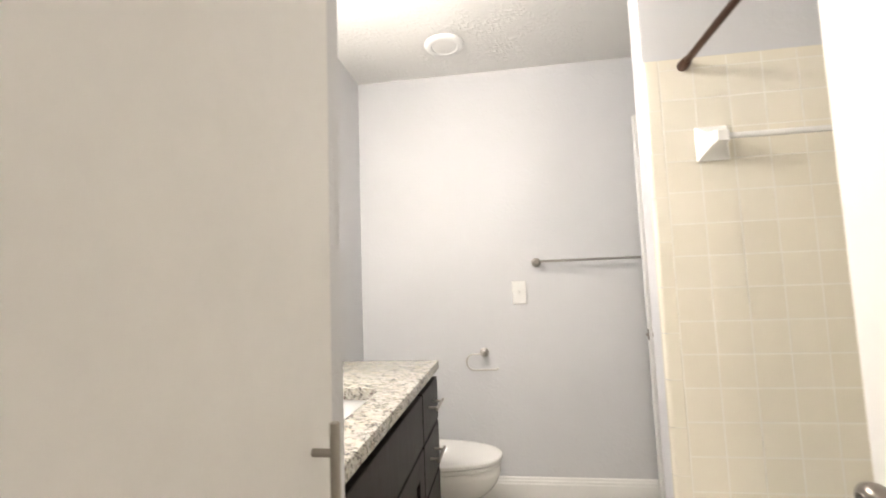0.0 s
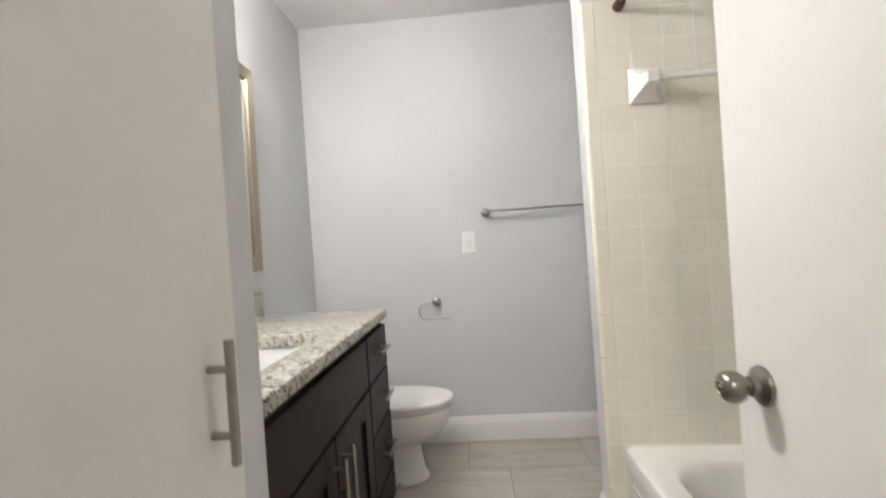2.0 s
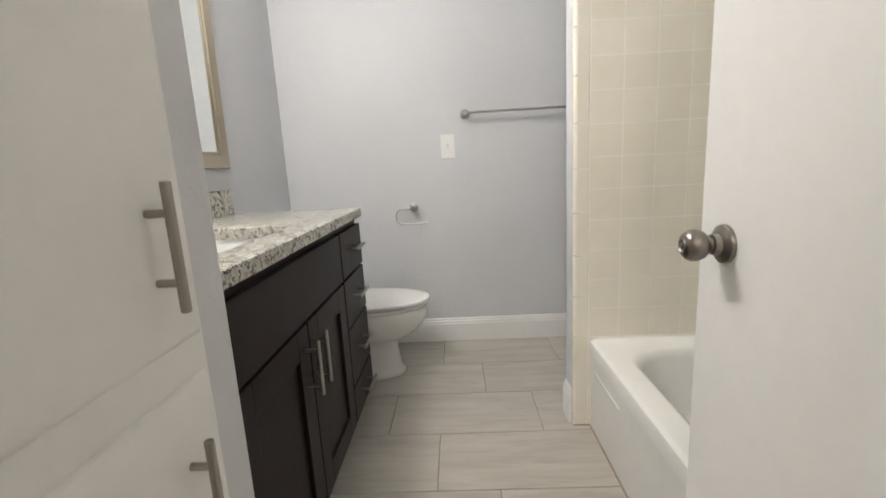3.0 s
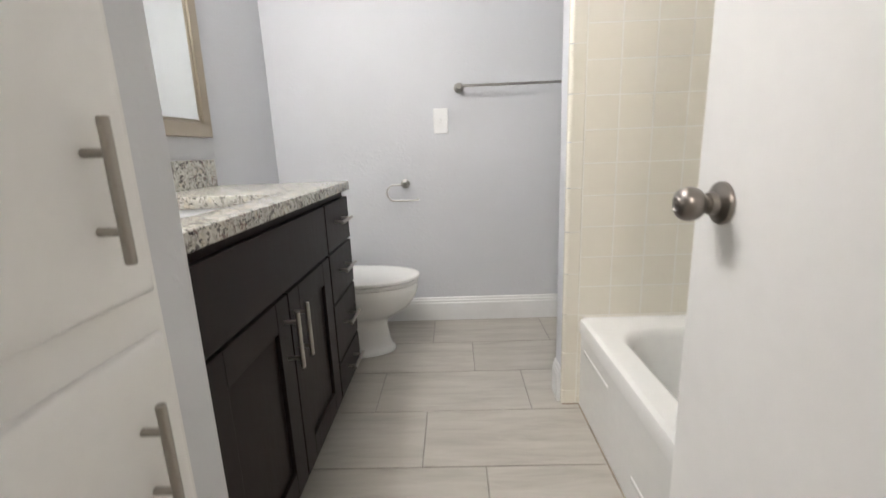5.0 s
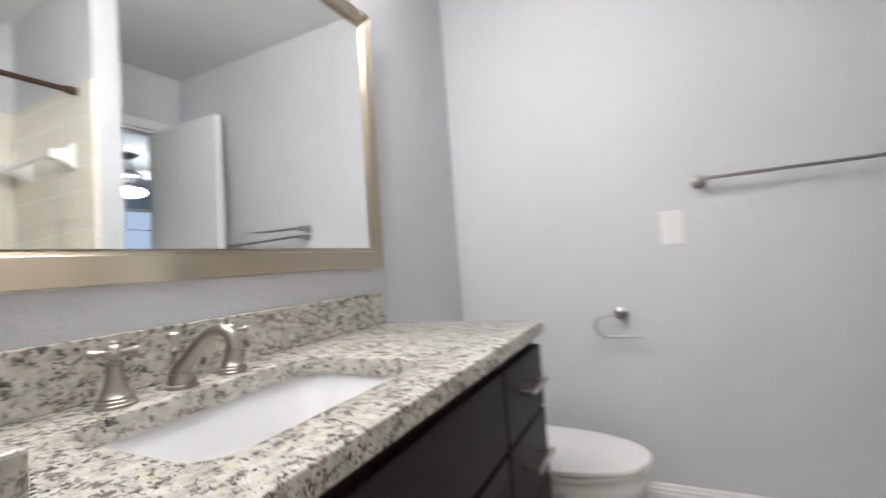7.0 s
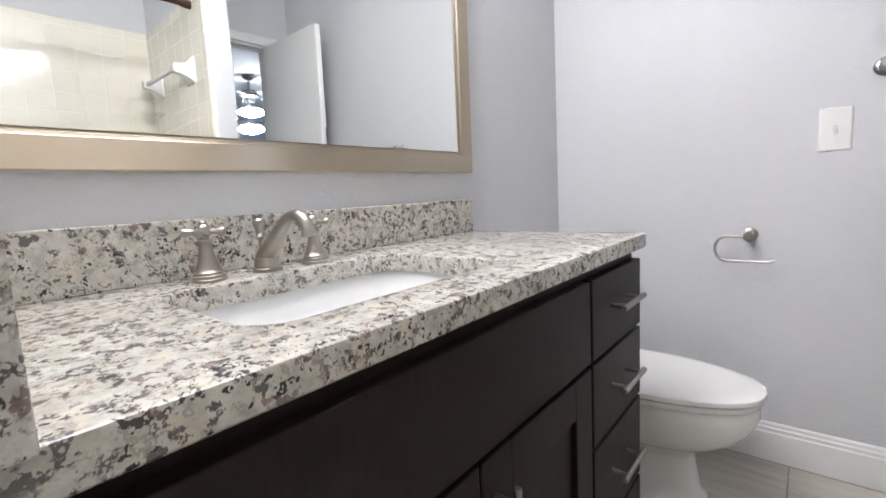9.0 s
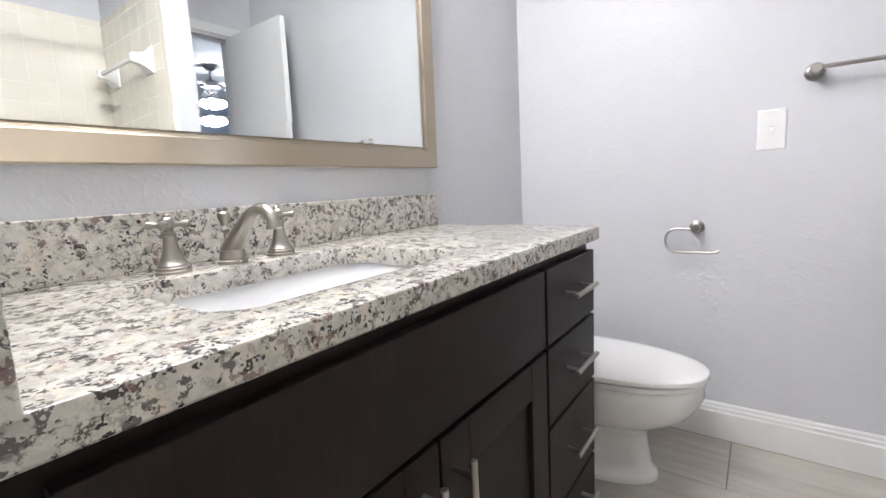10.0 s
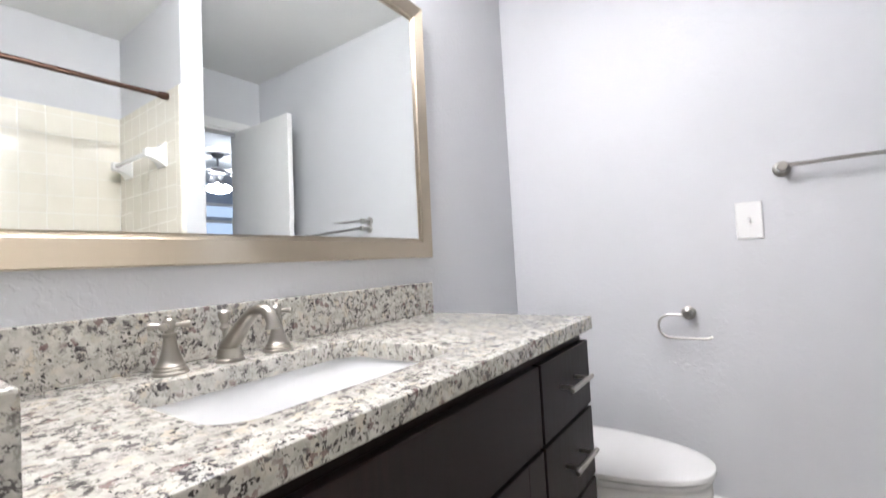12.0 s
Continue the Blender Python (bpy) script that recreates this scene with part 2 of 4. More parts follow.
VANITY_BULB = glow("vanity_bulb", (1.0, 0.95, 0.885), VANITY_GLOW)
FAN_BULB = glow("fan_bulb", (0.95, 0.97, 1.0), FAN_GLOW)
# glow of the added hall lamp, warm fill from behind the camera
HALL_FILL = glow("hall_fill", (1.0, 0.90, 0.78), HALL_FILL_GLOW)


# ---- building blocks ----
def part(name, bm, material, parent=None, label="", smooth=False):
    """Links a bmesh as one mesh object, under a parent where one is given."""
    me = bpy.data.meshes.new(name)
    bmesh.ops.recalc_face_normals(bm, faces=bm.faces)
    if smooth:
        for f in bm.faces:
            f.smooth = True
        for e in bm.edges:
            e.smooth = len(e.link_faces) == 2 and e.calc_face_angle(0) < radians(38)
    bm.to_mesh(me)
    bm.free()
    for one in material if isinstance(material, (list, tuple)) else [material]:
        me.materials.append(one)
    ob = new(name, me)
    ob.parent = parent
    if label:
        tagged(ob, label)
    return ob


def empty(name, at=(0, 0, 0)):
    ob = new(name)
    ob.location = at
    ob.empty_display_size = 0.05
    return ob


def under(parent, *obs):
    """Parents objects built in world places to a thing, without moving them."""
    for ob in obs:
        ob.parent = parent
        ob.matrix_parent_inverse = Matrix.Translation(-parent.location)


def box(bm, x0, x1, y0, y1, z0, z1, bevel=0.0, segs=2):
    """Adds a box, its edges rounded, to a bmesh."""
    vs = [bm.verts.new((x, y, z)) for x in (x0, x1) for y in (y0, y1) for z in (z0, z1)]
    faces = [bm.faces.new([vs[i] for i in q]) for q in ((0, 1, 3, 2), (4, 6, 7, 5), (0, 4, 5, 1), (2, 3, 7, 6), (0, 2, 6, 4), (1, 5, 7, 3))]
    if bevel:
        bmesh.ops.bevel(bm, geom=list({e for f in faces for e in f.edges}), offset=bevel, segments=segs, profile=0.5, affect="EDGES")
    return bm


def a_box(*args, **kw):
    return box(bmesh.new(), *args, **kw)


def loft(bm, loops, closed=True, cap0=True, cap1=True):
    """Skins a row of loops with equal counts of points."""
    rows = [[bm.verts.new(p) for p in lp] for lp in loops]
    n = len(rows[0])
    for a, b in zip(rows, rows[1:]):
        for i in range(n if closed else n - 1):
            j = (i + 1) % n
            bm.faces.new((a[i], a[j], b[j], b[i]))
    if cap0:
        bm.faces.new(rows[0])
    if cap1:
        bm.faces.new(rows[-1])
    return bm


def frame_of(axis):
    w = Vector(axis).normalized()
    u = w.orthogonal().normalized()
    return u, w.cross(u), w


def lathe(bm, base, axis, profile, n=28):
    """A turned body: profile of (distance along the axis, radius)."""
    u, v, w = frame_of(axis)
    base = Vector(base)
    loops = [[base + w * h + (u * math.cos(2 * math.pi * i / n) + v * math.sin(2 * math.pi * i / n)) * max(r, 1e-4) for i in range(n)] for h, r in profile]
    return loft(bm, loops)


def rod(bm, a, b, r, n=20, bev=0.0):
    a, b = Vector(a), Vector(b)
    d = (b - a).length
    prof = [(0, r), (d, r)] if not bev else [(0, r - bev), (bev, r), (d - bev, r), (d, r - bev)]
    return lathe(bm, a, b - a, prof, n)


def tube(bm, pts, radii, n=14):
    """A bent tube through points; radii one number or one for each point."""
    pts = [Vector(p) for p in pts]
    radii = radii if isinstance(radii, (list, tuple)) else [radii] * len(pts)
    loops, u = [], None
    for i, p in enumerate(pts):
        w = (pts[min(i + 1, len(pts) - 1)] - pts[max(i - 1, 0)]).normalized()
        u = w.orthogonal().normalized() if u is None else (u - w * u.dot(w)).normalized()
        v = w.cross(u)
        loops.append([p + (u * math.cos(2 * math.pi * k / n) + v * math.sin(2 * math.pi * k / n)) * radii[i] for k in range(n)])
    return loft(bm, loops)


def smooth_path(pts, per=6):
    """Points along a Catmull-Rom curve."""
    P = [Vector(p) for p in pts]
    P = [P[0] * 2 - P[1]] + P + [P[-1] * 2 - P[-2]]
    out = []
    for i in range(1, len(P) - 2):
        for k in range(per):
            t = k / per
            a, b, c, d = P[i - 1:i + 3]
            out.append(0.5 * (2 * b + (c - a) * t + (2 * a - 5 * b + 4 * c - d) * t * t + (3 * b - a - 3 * c + d) * t ** 3))
    return out + [P[-2]]


def round_rect(x0, x1, y0, y1, r, z, per=6):
    """A loop round a rectangle with rounded corners, at one height."""
    pts = []
    for cx, cy, a0 in ((x1 - r, y1 - r, 0), (x0 + r, y1 - r, 90), (x0 + r, y0 + r, 180), (x1 - r, y0 + r, 270)):
        for k in range(per + 1):
            a = radians(a0 + 90 * k / per)
            pts.append((cx + r * math.cos(a), cy + r * math.sin(a), z))
    return pts


def along(profile, a, b):
    """A straight run of trim: profile of (out, up) from the wall, from a to b on the floor, out to the left of the way."""
    a, b = Vector(a), Vector(b)
    w = (b - a).normalized()
    out = Vector((-w.y, w.x, 0))
    bm = bmesh.new()
    return loft(bm, [[p + out * o + Vector((0, 0, 1)) * h for o, h in profile] for p in (a, b)])


def structure(ob, label, category):
    return tagged(ob, label, category, kind="structure")


# ---- the shell ----
floor = structure(part("floor", a_box(-0.12, RIGHT + 0.12, ENTRY0, BACK + 0.12, -0.15, -0.004), FLOOR_GROUT), "grey-beige porcelain tile floor with dark grout", "floor")
structure(part("hall_floor", a_box(-0.9, 2.9, -2.2, ENTRY0, -0.15, 0.0), HALL_FLOOR), "beige carpet floor of the hall", "floor")
ceiling = structure(part("ceiling", a_box(-0.12, RIGHT + 0.12, ENTRY0, BACK + 0.12, CEIL, CEIL + 0.12), CEILING), "white textured drywall ceiling", "ceiling")
structure(part("hall_ceiling", a_box(-0.9, 2.9, -2.2, ENTRY0, CEIL, CEIL + 0.12), CEILING), "white ceiling of the hall", "ceiling")
structure(part("wall_west", a_box(-0.12, 0, ENTRY1, BACK, 0, CEIL), WALL), "grey-blue painted textured wall behind the vanity", "wall")
structure(part("wall_north", a_box(-0.12, RIGHT + 0.12, BACK, BACK + 0.12, 0, CEIL), WALL), "pale grey-blue painted textured end wall", "wall")

DOOR_Y0, DOOR_Y1, DOOR_H = 2.505, 3.150, 2.06
bm = bmesh.new()
box(bm, RIGHT, RIGHT + 0.12, ENTRY1, DOOR_Y0, 0, CEIL)
box(bm, RIGHT, RIGHT + 0.12, DOOR_Y1, BACK, 0, CEIL)
box(bm, RIGHT, RIGHT + 0.12, DOOR_Y0, DOOR_Y1, DOOR_H, CEIL)
structure(part("wall_east", bm, WALL), "grey-blue painted wall with a doorway to the bedroom", "wall")

bm = bmesh.new()
OPEN0, OPEN1 = 0.50, 1.342
box(bm, -0.12, OPEN0, ENTRY0, ENTRY1, 0, CEIL)
box(bm, OPEN1, RIGHT + 0.12, ENTRY0, ENTRY1, 0, CEIL)
box(bm, OPEN0, OPEN1, ENTRY0, ENTRY1, 2.06, CEIL)
structure(part("wall_south", bm, WALL), "grey-blue painted entry wall with the open doorway", "wall")
structure(part("wall_stub", a_box(0, STUB_X, STUB0, STUB1, 0, CEIL, bevel=0.004), WALL), "short grey-blue painted wall beside the vanity", "wall")
structure(part("wall_above_cabinet", a_box(0, STUB_X, ENTRY1, STUB0, 2.12, CEIL), WALL), "painted wall above the linen cabinet", "wall")
tub_wall = structure(part("wall_tub_end", a_box(WALL_END, RIGHT, TUB_END + 0.008, DOOR_Y0 - 0.003, 0, CEIL, bevel=0.004), WALL), "painted wall at the end of the bathtub, tiled on the tub side", "wall")
tub_near = structure(part("wall_tub_near", a_box(1.40, RIGHT, ENTRY1, 0.865, 0, CEIL), WALL), "painted wall at the near end of the bathtub", "wall")

# hall behind the camera
bm = bmesh.new()
box(bm, -1.0, -0.9, -2.2, ENTRY0, 0, CEIL)
box(bm, 2.9, 3.0, -2.2, ENTRY0, 0, CEIL)
box(bm, -1.0, 3.0, -2.3, -2.2, 0, CEIL)
structure(part("wall_hall", bm, HALL_PAINT), "warm beige painted walls of the hall", "wall")

# bedroom beyond the second doorway
BX0, BX1, BY0, BY1 = RIGHT + 0.12, 6.4, 0.2, 6.2
WY0, WY1, WZ0, WZ1 = 3.6, 6.1, 0.35, 2.12    # bedroom window
structure(part("bedroom_floor", a_box(BX0, BX1, BY0, BY1, -0.15, 0.0), HALL_FLOOR), "beige carpet floor of the bedroom", "floor")
structure(part("bedroom_ceiling", a_box(BX0, BX1, BY0, BY1, CEIL, CEIL + 0.12), CEILING), "white textured bedroom ceiling", "ceiling")
bm = bmesh.new()
box(bm, BX1, BX1 + 0.1, BY0, WY0, 0, CEIL)
box(bm, BX1, BX1 + 0.1, WY1, BY1, 0, CEIL)
box(bm, BX1, BX1 + 0.1, WY0, WY1, 0, WZ0)
box(bm, BX1, BX1 + 0.1, WY0, WY1, WZ1, CEIL)
box(bm, BX0, BX1, BY0 - 0.1, BY0, 0, CEIL)
box(bm, BX0, BX1, BY1, BY1 + 0.1, 0, CEIL)
box(bm, BX0, BX0 + 0.02, BACK + 0.12, BY1, 0, CEIL)
structure(part("wall_bedroom", bm, BED_PAINT), "blue-grey painted walls of the bedroom", "wall")

# baseboards: a flat board with a stepped, rounded cap
BASE = [(0, 0), (0.014, 0), (0.014, 0.105), (0.011, 0.110), (0.011, 0.121), (0.007, 0.126), (0.006, 0.135), (0.002, 0.141), (0, 0.141)]
for a, b in (((RIGHT, BACK, 0), (0, BACK, 0)), ((WALL_END, TUB_END + 0.022, 0), (WALL_END, DOOR_Y0 - 0.003, 0)), ((RIGHT, DOOR_Y1 + 0.07, 0), (RIGHT, BACK, 0))):
    structure(part("baseboard", along(BASE, a, b), TRIM), "white painted baseboard with a stepped cap", "baseboard")

# casing of the bedroom doorway
CASE = 0.062
casing = structure(empty("door_casing", (RIGHT, DOOR_Y0, 0)), "white painted casing of the bedroom doorway", "door casing")
under(casing,
      part("jamb", a_box(RIGHT + 0.001, RIGHT + 0.119, DOOR_Y0, DOOR_Y0 + 0.018, 0, DOOR_H, bevel=0.002), TRIM),
      part("jamb", a_box(RIGHT + 0.001, RIGHT + 0.119, DOOR_Y1 - 0.018, DOOR_Y1, 0, DOOR_H, bevel=0.002), TRIM),
      part("head_jamb", a_box(RIGHT + 0.001, RIGHT + 0.119, DOOR_Y0 + 0.018, DOOR_Y1 - 0.018, DOOR_H - 0.018, DOOR_H, bevel=0.002), TRIM),
      part("door_stop", a_box(RIGHT + 0.05, RIGHT + 0.062, DOOR_Y0 + 0.018, DOOR_Y1 - 0.018, DOOR_H - 0.03, DOOR_H - 0.018), TRIM),
      part("head_casing", a_box(RIGHT - 0.014, RIGHT - 0.001, DOOR_Y0, DOOR_Y1 + CASE, DOOR_H, DOOR_H + CASE, bevel=0.004), TRIM),
      part("side_casing", a_box(RIGHT - 0.014, RIGHT - 0.001, DOOR_Y1, DOOR_Y1 + CASE, 0, DOOR_H, bevel=0.004), TRIM))

entry_casing = structure(empty("entry_casing", (OPEN0, ENTRY1, 0)), "white painted casing of the entry doorway", "door casing")
under(entry_casing,
      part("jamb", a_box(OPEN0, OPEN0 + 0.016, ENTRY0, ENTRY1, 0, 2.044, bevel=0.002), TRIM),
      part("jamb", a_box(OPEN1 - 0.014, OPEN1, ENTRY0, ENTRY1, 0, 2.044, bevel=0.002), TRIM),
      part("head_jamb", a_box(OPEN0, OPEN1, ENTRY0, ENTRY1, 2.044, 2.06, bevel=0.002), TRIM))


# ---- doors ----
def knob_set(door, base, axis, k=0.84):
    """A round privacy knob: rose, neck and ball."""
    b, w = Vector(base), Vector(axis)

    def turned(name, start, profile, n):
        return part(name, lathe(bmesh.new(), b + w * start * k, axis, [(h * k, r * k) for h, r in profile], n), KNOB_NICKEL, smooth=True)

    rose = turned("rose", 0, [(0, 0.0305), (0.003, 0.031), (0.006, 0.0295), (0.010, 0.021), (0.012, 0.0165), (0.021, 0.0155), (0.022, 0.011)], 40)
    neck = turned("neck", 0.020, [(0, 0.0112), (0.008, 0.0112)], 28)
    prof = [(0, 0.0115)] + [(0.004 + 0.036 * (1 - math.cos(a)) / 2, 0.0245 * (0.48 + 0.52 * math.sin(a)) if a < 1.57 else max(0.011, 0.0245 * math.sin(a) ** 0.6)) for a in [0.1 + q * 0.12 for q in range(25)]]
    prof += [(0.0405, 0.010), (0.039, 0.0085), (0.039, 0.004), (0.0415, 0.0035), (0.0415, 0.0)]
    under(door, rose, neck, turned("knob", 0.025, prof, 40))


def hinge(door, x, y, z):
    under(door, part("hinge", rod(bmesh.new(), (x, y, z - 0.045), (x, y, z + 0.045), 0.006, 12, 0.001), KNOB_NICKEL, smooth=True))


entry = structure(empty("door_1", (1.3055, 0.69, 0.012)), "white flush entry door standing open beside the bathtub", "door")
under(entry, part("leaf", a_box(1.288, 1.323, 0.686, 1.420, 0.012, 2.035, bevel=0.0025), DOOR_WHITE))
knob_set(entry, (1.288, 1.360, 0.922), (-1, 0, 0))
knob_set(entry, (1.323, 1.360, 0.922), (1, 0, 0))
under(entry, part("latch_plate", a_box(1.294, 1.317, 1.4195, 1.422, 0.894, 0.950, bevel=0.0008), KNOB_NICKEL))
for z in (0.25, 1.05, 1.85):
    hinge(entry, 1.329, 0.682, z)
entry.rotation_euler.z = radians(-1.1)

bed_door = structure(empty("door_2", (RIGHT - 0.02, 3.12, 0.012)), "white flush door standing open to the bedroom", "door")
under(bed_door, part("leaf", a_box(1.546, RIGHT - 0.006, 3.098, 3.133, 0.012, 2.045, bevel=0.0025), DOOR_WHITE))
knob_set(bed_door, (1.584, 3.098, 0.915), (0, -1, 0))
knob_set(bed_door, (1.584, 3.133, 0.915), (0, 1, 0))
under(bed_door, part("latch_plate", a_box(1.5435, 1.5465, 3.104, 3.127, 0.887, 0.943, bevel=0.0008), KNOB_NICKEL),
      part("latch_bolt", a_box(1.535, 1.5435, 3.110, 3.121, 0.908, 0.922, bevel=0.002), KNOB_NICKEL))
for z in (0.25, 1.05, 1.85):
    hinge(bed_door, RIGHT - 0.004, 3.140, z)


# ---- cabinet pulls ----
def bar_pull(thing, centre, way, out, length, spread, r=0.006, stand=0.030):
    """A round bar on two posts, standing off a front."""
    c, w, o = Vector(centre), Vector(way), Vector(out)
    top = c + o * stand
    pull = part("pull", rod(bmesh.new(), top - w * length / 2, top + w * length / 2, r, 18, 0.0012), PULL_NICKEL, smooth=True)
    under(thing, pull)
    for s in (-1, 1):
        post = part("post", rod(bmesh.new(), c + w * spread / 2 * s, top + w * spread / 2 * s, r * 0.8, 14), PULL_NICKEL, smooth=True)
        post.parent = pull


# ---- linen cabinet ----
linen = tagged(empty("linen_cabinet", (0.3, 1.1, 0)), "white painted built-in linen cabinet with two doors", "cabinet")
LX = 0.6105
under(linen, part("carcass", a_box(0.002, LX - 0.02, ENTRY1 + 0.003, STUB0 - 0.003, 0.0, 2.118), CAB_WHITE),
      part("stile", a_box(LX - 0.02, LX, ENTRY1 + 0.003, 0.90, 0.0, 2.118), CAB_WHITE),
      part("stile", a_box(LX - 0.02, LX, 1.298, STUB0 - 0.001, 0.0, 2.118), CAB_WHITE))
for z0, z1 in ((0.0, 0.10), (0.785, 0.855), (2.03, 2.118)):
    under(linen, part("rail", a_box(LX - 0.02, LX, 0.90, 1.298, z0, z1), CAB_WHITE))
for z0, z1 in ((0.104, 0.794), (0.845, 2.034)):
    bm = bmesh.new()
    loft(bm, [[(x, y, z) for y, z in ((0.880 + i, z0 + i), (1.325 - i, z0 + i), (1.325 - i, z1 - i), (0.880 + i, z1 - i))] for x, i in ((LX + 0.0005, 0), (LX + 0.005, 0.0005), (LX + 0.0095, 0.004), (LX + 0.0125, 0.011), (LX + 0.0138, 0.019), (LX + 0.014, 0.026))])
    under(linen, part("cabinet_door", bm, CAB_WHITE, smooth=True))
bar_pull(linen, (LX + 0.0135, 1.254, 0.9675), (0, 0, 1), (1, 0, 0), 0.145, 0.077, 0.0058, 0.027)
bar_pull(linen, (LX + 0.0135, 1.254, 0.6630), (0, 0, 1), (1, 0, 0), 0.145, 0.077, 0.0058, 0.027)

# ---- vanity ----
vanity = tagged(empty("vanity_cabinet", (0.27, 2.04, 0)), "espresso-stained wooden vanity with two doors and four drawers", "vanity cabinet")
FX = 0.534            # front of the face frame
under(vanity, part("side_panel", a_box(0.004, FX - 0.02, V0 + 0.004, V0 + 0.022, 0.10, 0.848), ESPRESSO),
      part("side_panel", a_box(0.004, FX - 0.02, V1 - 0.060, V1 - 0.042, 0.10, 0.848), ESPRESSO),
      part("back_panel", a_box(0.004, 0.016, V0 + 0.022, V1 - 0.060, 0.10, 0.848), ESPRESSO),
      part("bottom_panel", a_box(0.016, FX - 0.02, V0 + 0.022, V1 - 0.060, 0.10, 0.118), ESPRESSO),
      part("toe_kick", a_box(0.06, FX - 0.07, V0 + 0.006, V1 - 0.046, 0.0, 0.10), ESPRESSO),
      part("face_frame", a_box(FX - 0.02, FX, V0 + 0.004, V1 - 0.042, 0.10, 0.848, bevel=0.001), ESPRESSO))
SPLIT, MID, FAR = 2.254, 1.871, 2.570


def slab_front(name, y0, y1, z0, z1):
    return part(name, a_box(FX + 0.0005, FX + 0.0195, y0, y1, z0, z1, bevel=0.0018), ESPRESSO)


def shaker_front(y0, y1, z0, z1, rail=0.074):
    """A framed door: a sunken panel, with rails and stiles round it."""
    ob = part("door", a_box(FX + 0.001, FX + 0.0085, y0 + rail - 0.004, y1 - rail + 0.004, z0 + rail - 0.004, z1 - rail + 0.004), ESPRESSO)
    for nm, a in (("stile", (y0, y0 + rail, z0, z1)), ("stile", (y1 - rail, y1, z0, z1)), ("rail", (y0 + rail, y1 - rail, z0, z0 + rail)), ("rail", (y0 + rail, y1 - rail, z1 - rail, z1))):
        part(nm, a_box(FX + 0.0005, FX + 0.0195, *a, bevel=0.0014), ESPRESSO, ob)
    return ob


under(vanity, slab_front("false_front", V0 + 0.034, SPLIT - 0.005, 0.665, 0.828))
for y0, y1 in ((V0 + 0.034, MID - 0.003), (MID + 0.003, SPLIT - 0.005)):
    d = shaker_front(y0, y1, 0.122, 0.656)
    d.parent = None
    under(vanity, d)
for y in (MID - 0.041, MID + 0.030):
    bar_pull(vanity, (FX + 0.0195, y, 0.549), (0, 0, 1), (1, 0, 0), 0.148, 0.096, stand=0.036)
for z0, z1 in ((0.665, 0.828), (0.483, 0.656), (0.264, 0.474), (0.122, 0.255)):
    under(vanity, slab_front("drawer_front", SPLIT + 0.005, FAR, z0, z1))
    bar_pull(vanity, (FX + 0.0195, (SPLIT + FAR) / 2, (z0 + z1) / 2 + 0.011), (0, 1, 0), (1, 0, 0), 0.142, 0.096, stand=0.034)

# worktop with the cut-out
SX0, SX1, SY0, SY1 = 0.152, 0.455, 1.645, 2.105
top = tagged(empty("granite_countertop", (0.28, 2.04, CTR_Z - 0.03)), "polished cream granite countertop with black and brown flecks", "countertop")
bm = bmesh.new()
PER = 8


def ring(r_in, z):
    return round_rect(SX0 - r_in, SX1 + r_in, SY0 - r_in, SY1 + r_in, 0.055 + r_in, z, PER)


def outline(inset, z):
    """The slab's edge, with as many points as the cut-out's loop."""
    return round_rect(0.003 + inset, CTR_X - inset, V0 + 0.001 + inset, V1 - inset, 0.006, z, PER)


zt, zb = CTR_Z, CTR_Z - 0.036
loft(bm, [ring(0.0, zb), ring(-0.0, zt - 0.004), ring(0.0015, zt - 0.001), ring(0.005, zt), outline(0.004, zt), outline(0.0014, zt - 0.0012), outline(0.0, zt - 0.004), outline(0.0, zb + 0.003), outline(0.003, zb), ring(0.0, zb)], cap0=False, cap1=False)
bmesh.ops.remove_doubles(bm, verts=bm.verts, dist=1e-5)
under(top, part("slab", bm, GRANITE, smooth=True))
under(top, part("backsplash", a_box(0.002, 0.022, V0 + 0.0275, V1 - 0.001, zt, zt + 0.104, bevel=0.0025), GRANITE),
      part("side_splash", a_box(0.002, CTR_X + 0.015, V0 + 0.0015, V0 + 0.0270, zt, zt + 0.104, bevel=0.003), GRANITE))

# undermount basin
sink = tagged(empty("sink_basin", (0.307, 1.868, CTR_Z - 0.17)), "white rectangular undermount porcelain sink", "sink")
bm = bmesh.new()


def bowl(grow, z, r):
    return round_rect(SX0 - grow, SX1 + grow, SY0 - grow, SY1 + grow, r, z, 6)


loft(bm, [bowl(0.03, zb - 0.014, 0.06), bowl(0.03, zb - 0.001, 0.06), bowl(0.008, zb - 0.001, 0.055), bowl(0.004, zb - 0.008, 0.055), bowl(-0.008, zb - 0.07, 0.055), bowl(-0.02, zb - 0.112, 0.06), bowl(-0.045, zb - 0.130, 0.06), bowl(-0.10, zb - 0.137, 0.03), bowl(-0.125, zb - 0.139, 0.012)], cap0=False)
under(sink, part("basin", bm, BASIN_WHITE, smooth=True))
under(sink, part("drain", lathe(bmesh.new(), (0.307, 1.868, zb - 0.139), (0, 0, 1), [(0, 0.032), (0.002, 0.032), (0.003, 0.028), (0.002, 0.018), (0.004, 0.016), (0.005, 0.0)], 24), NICKEL, smooth=True))

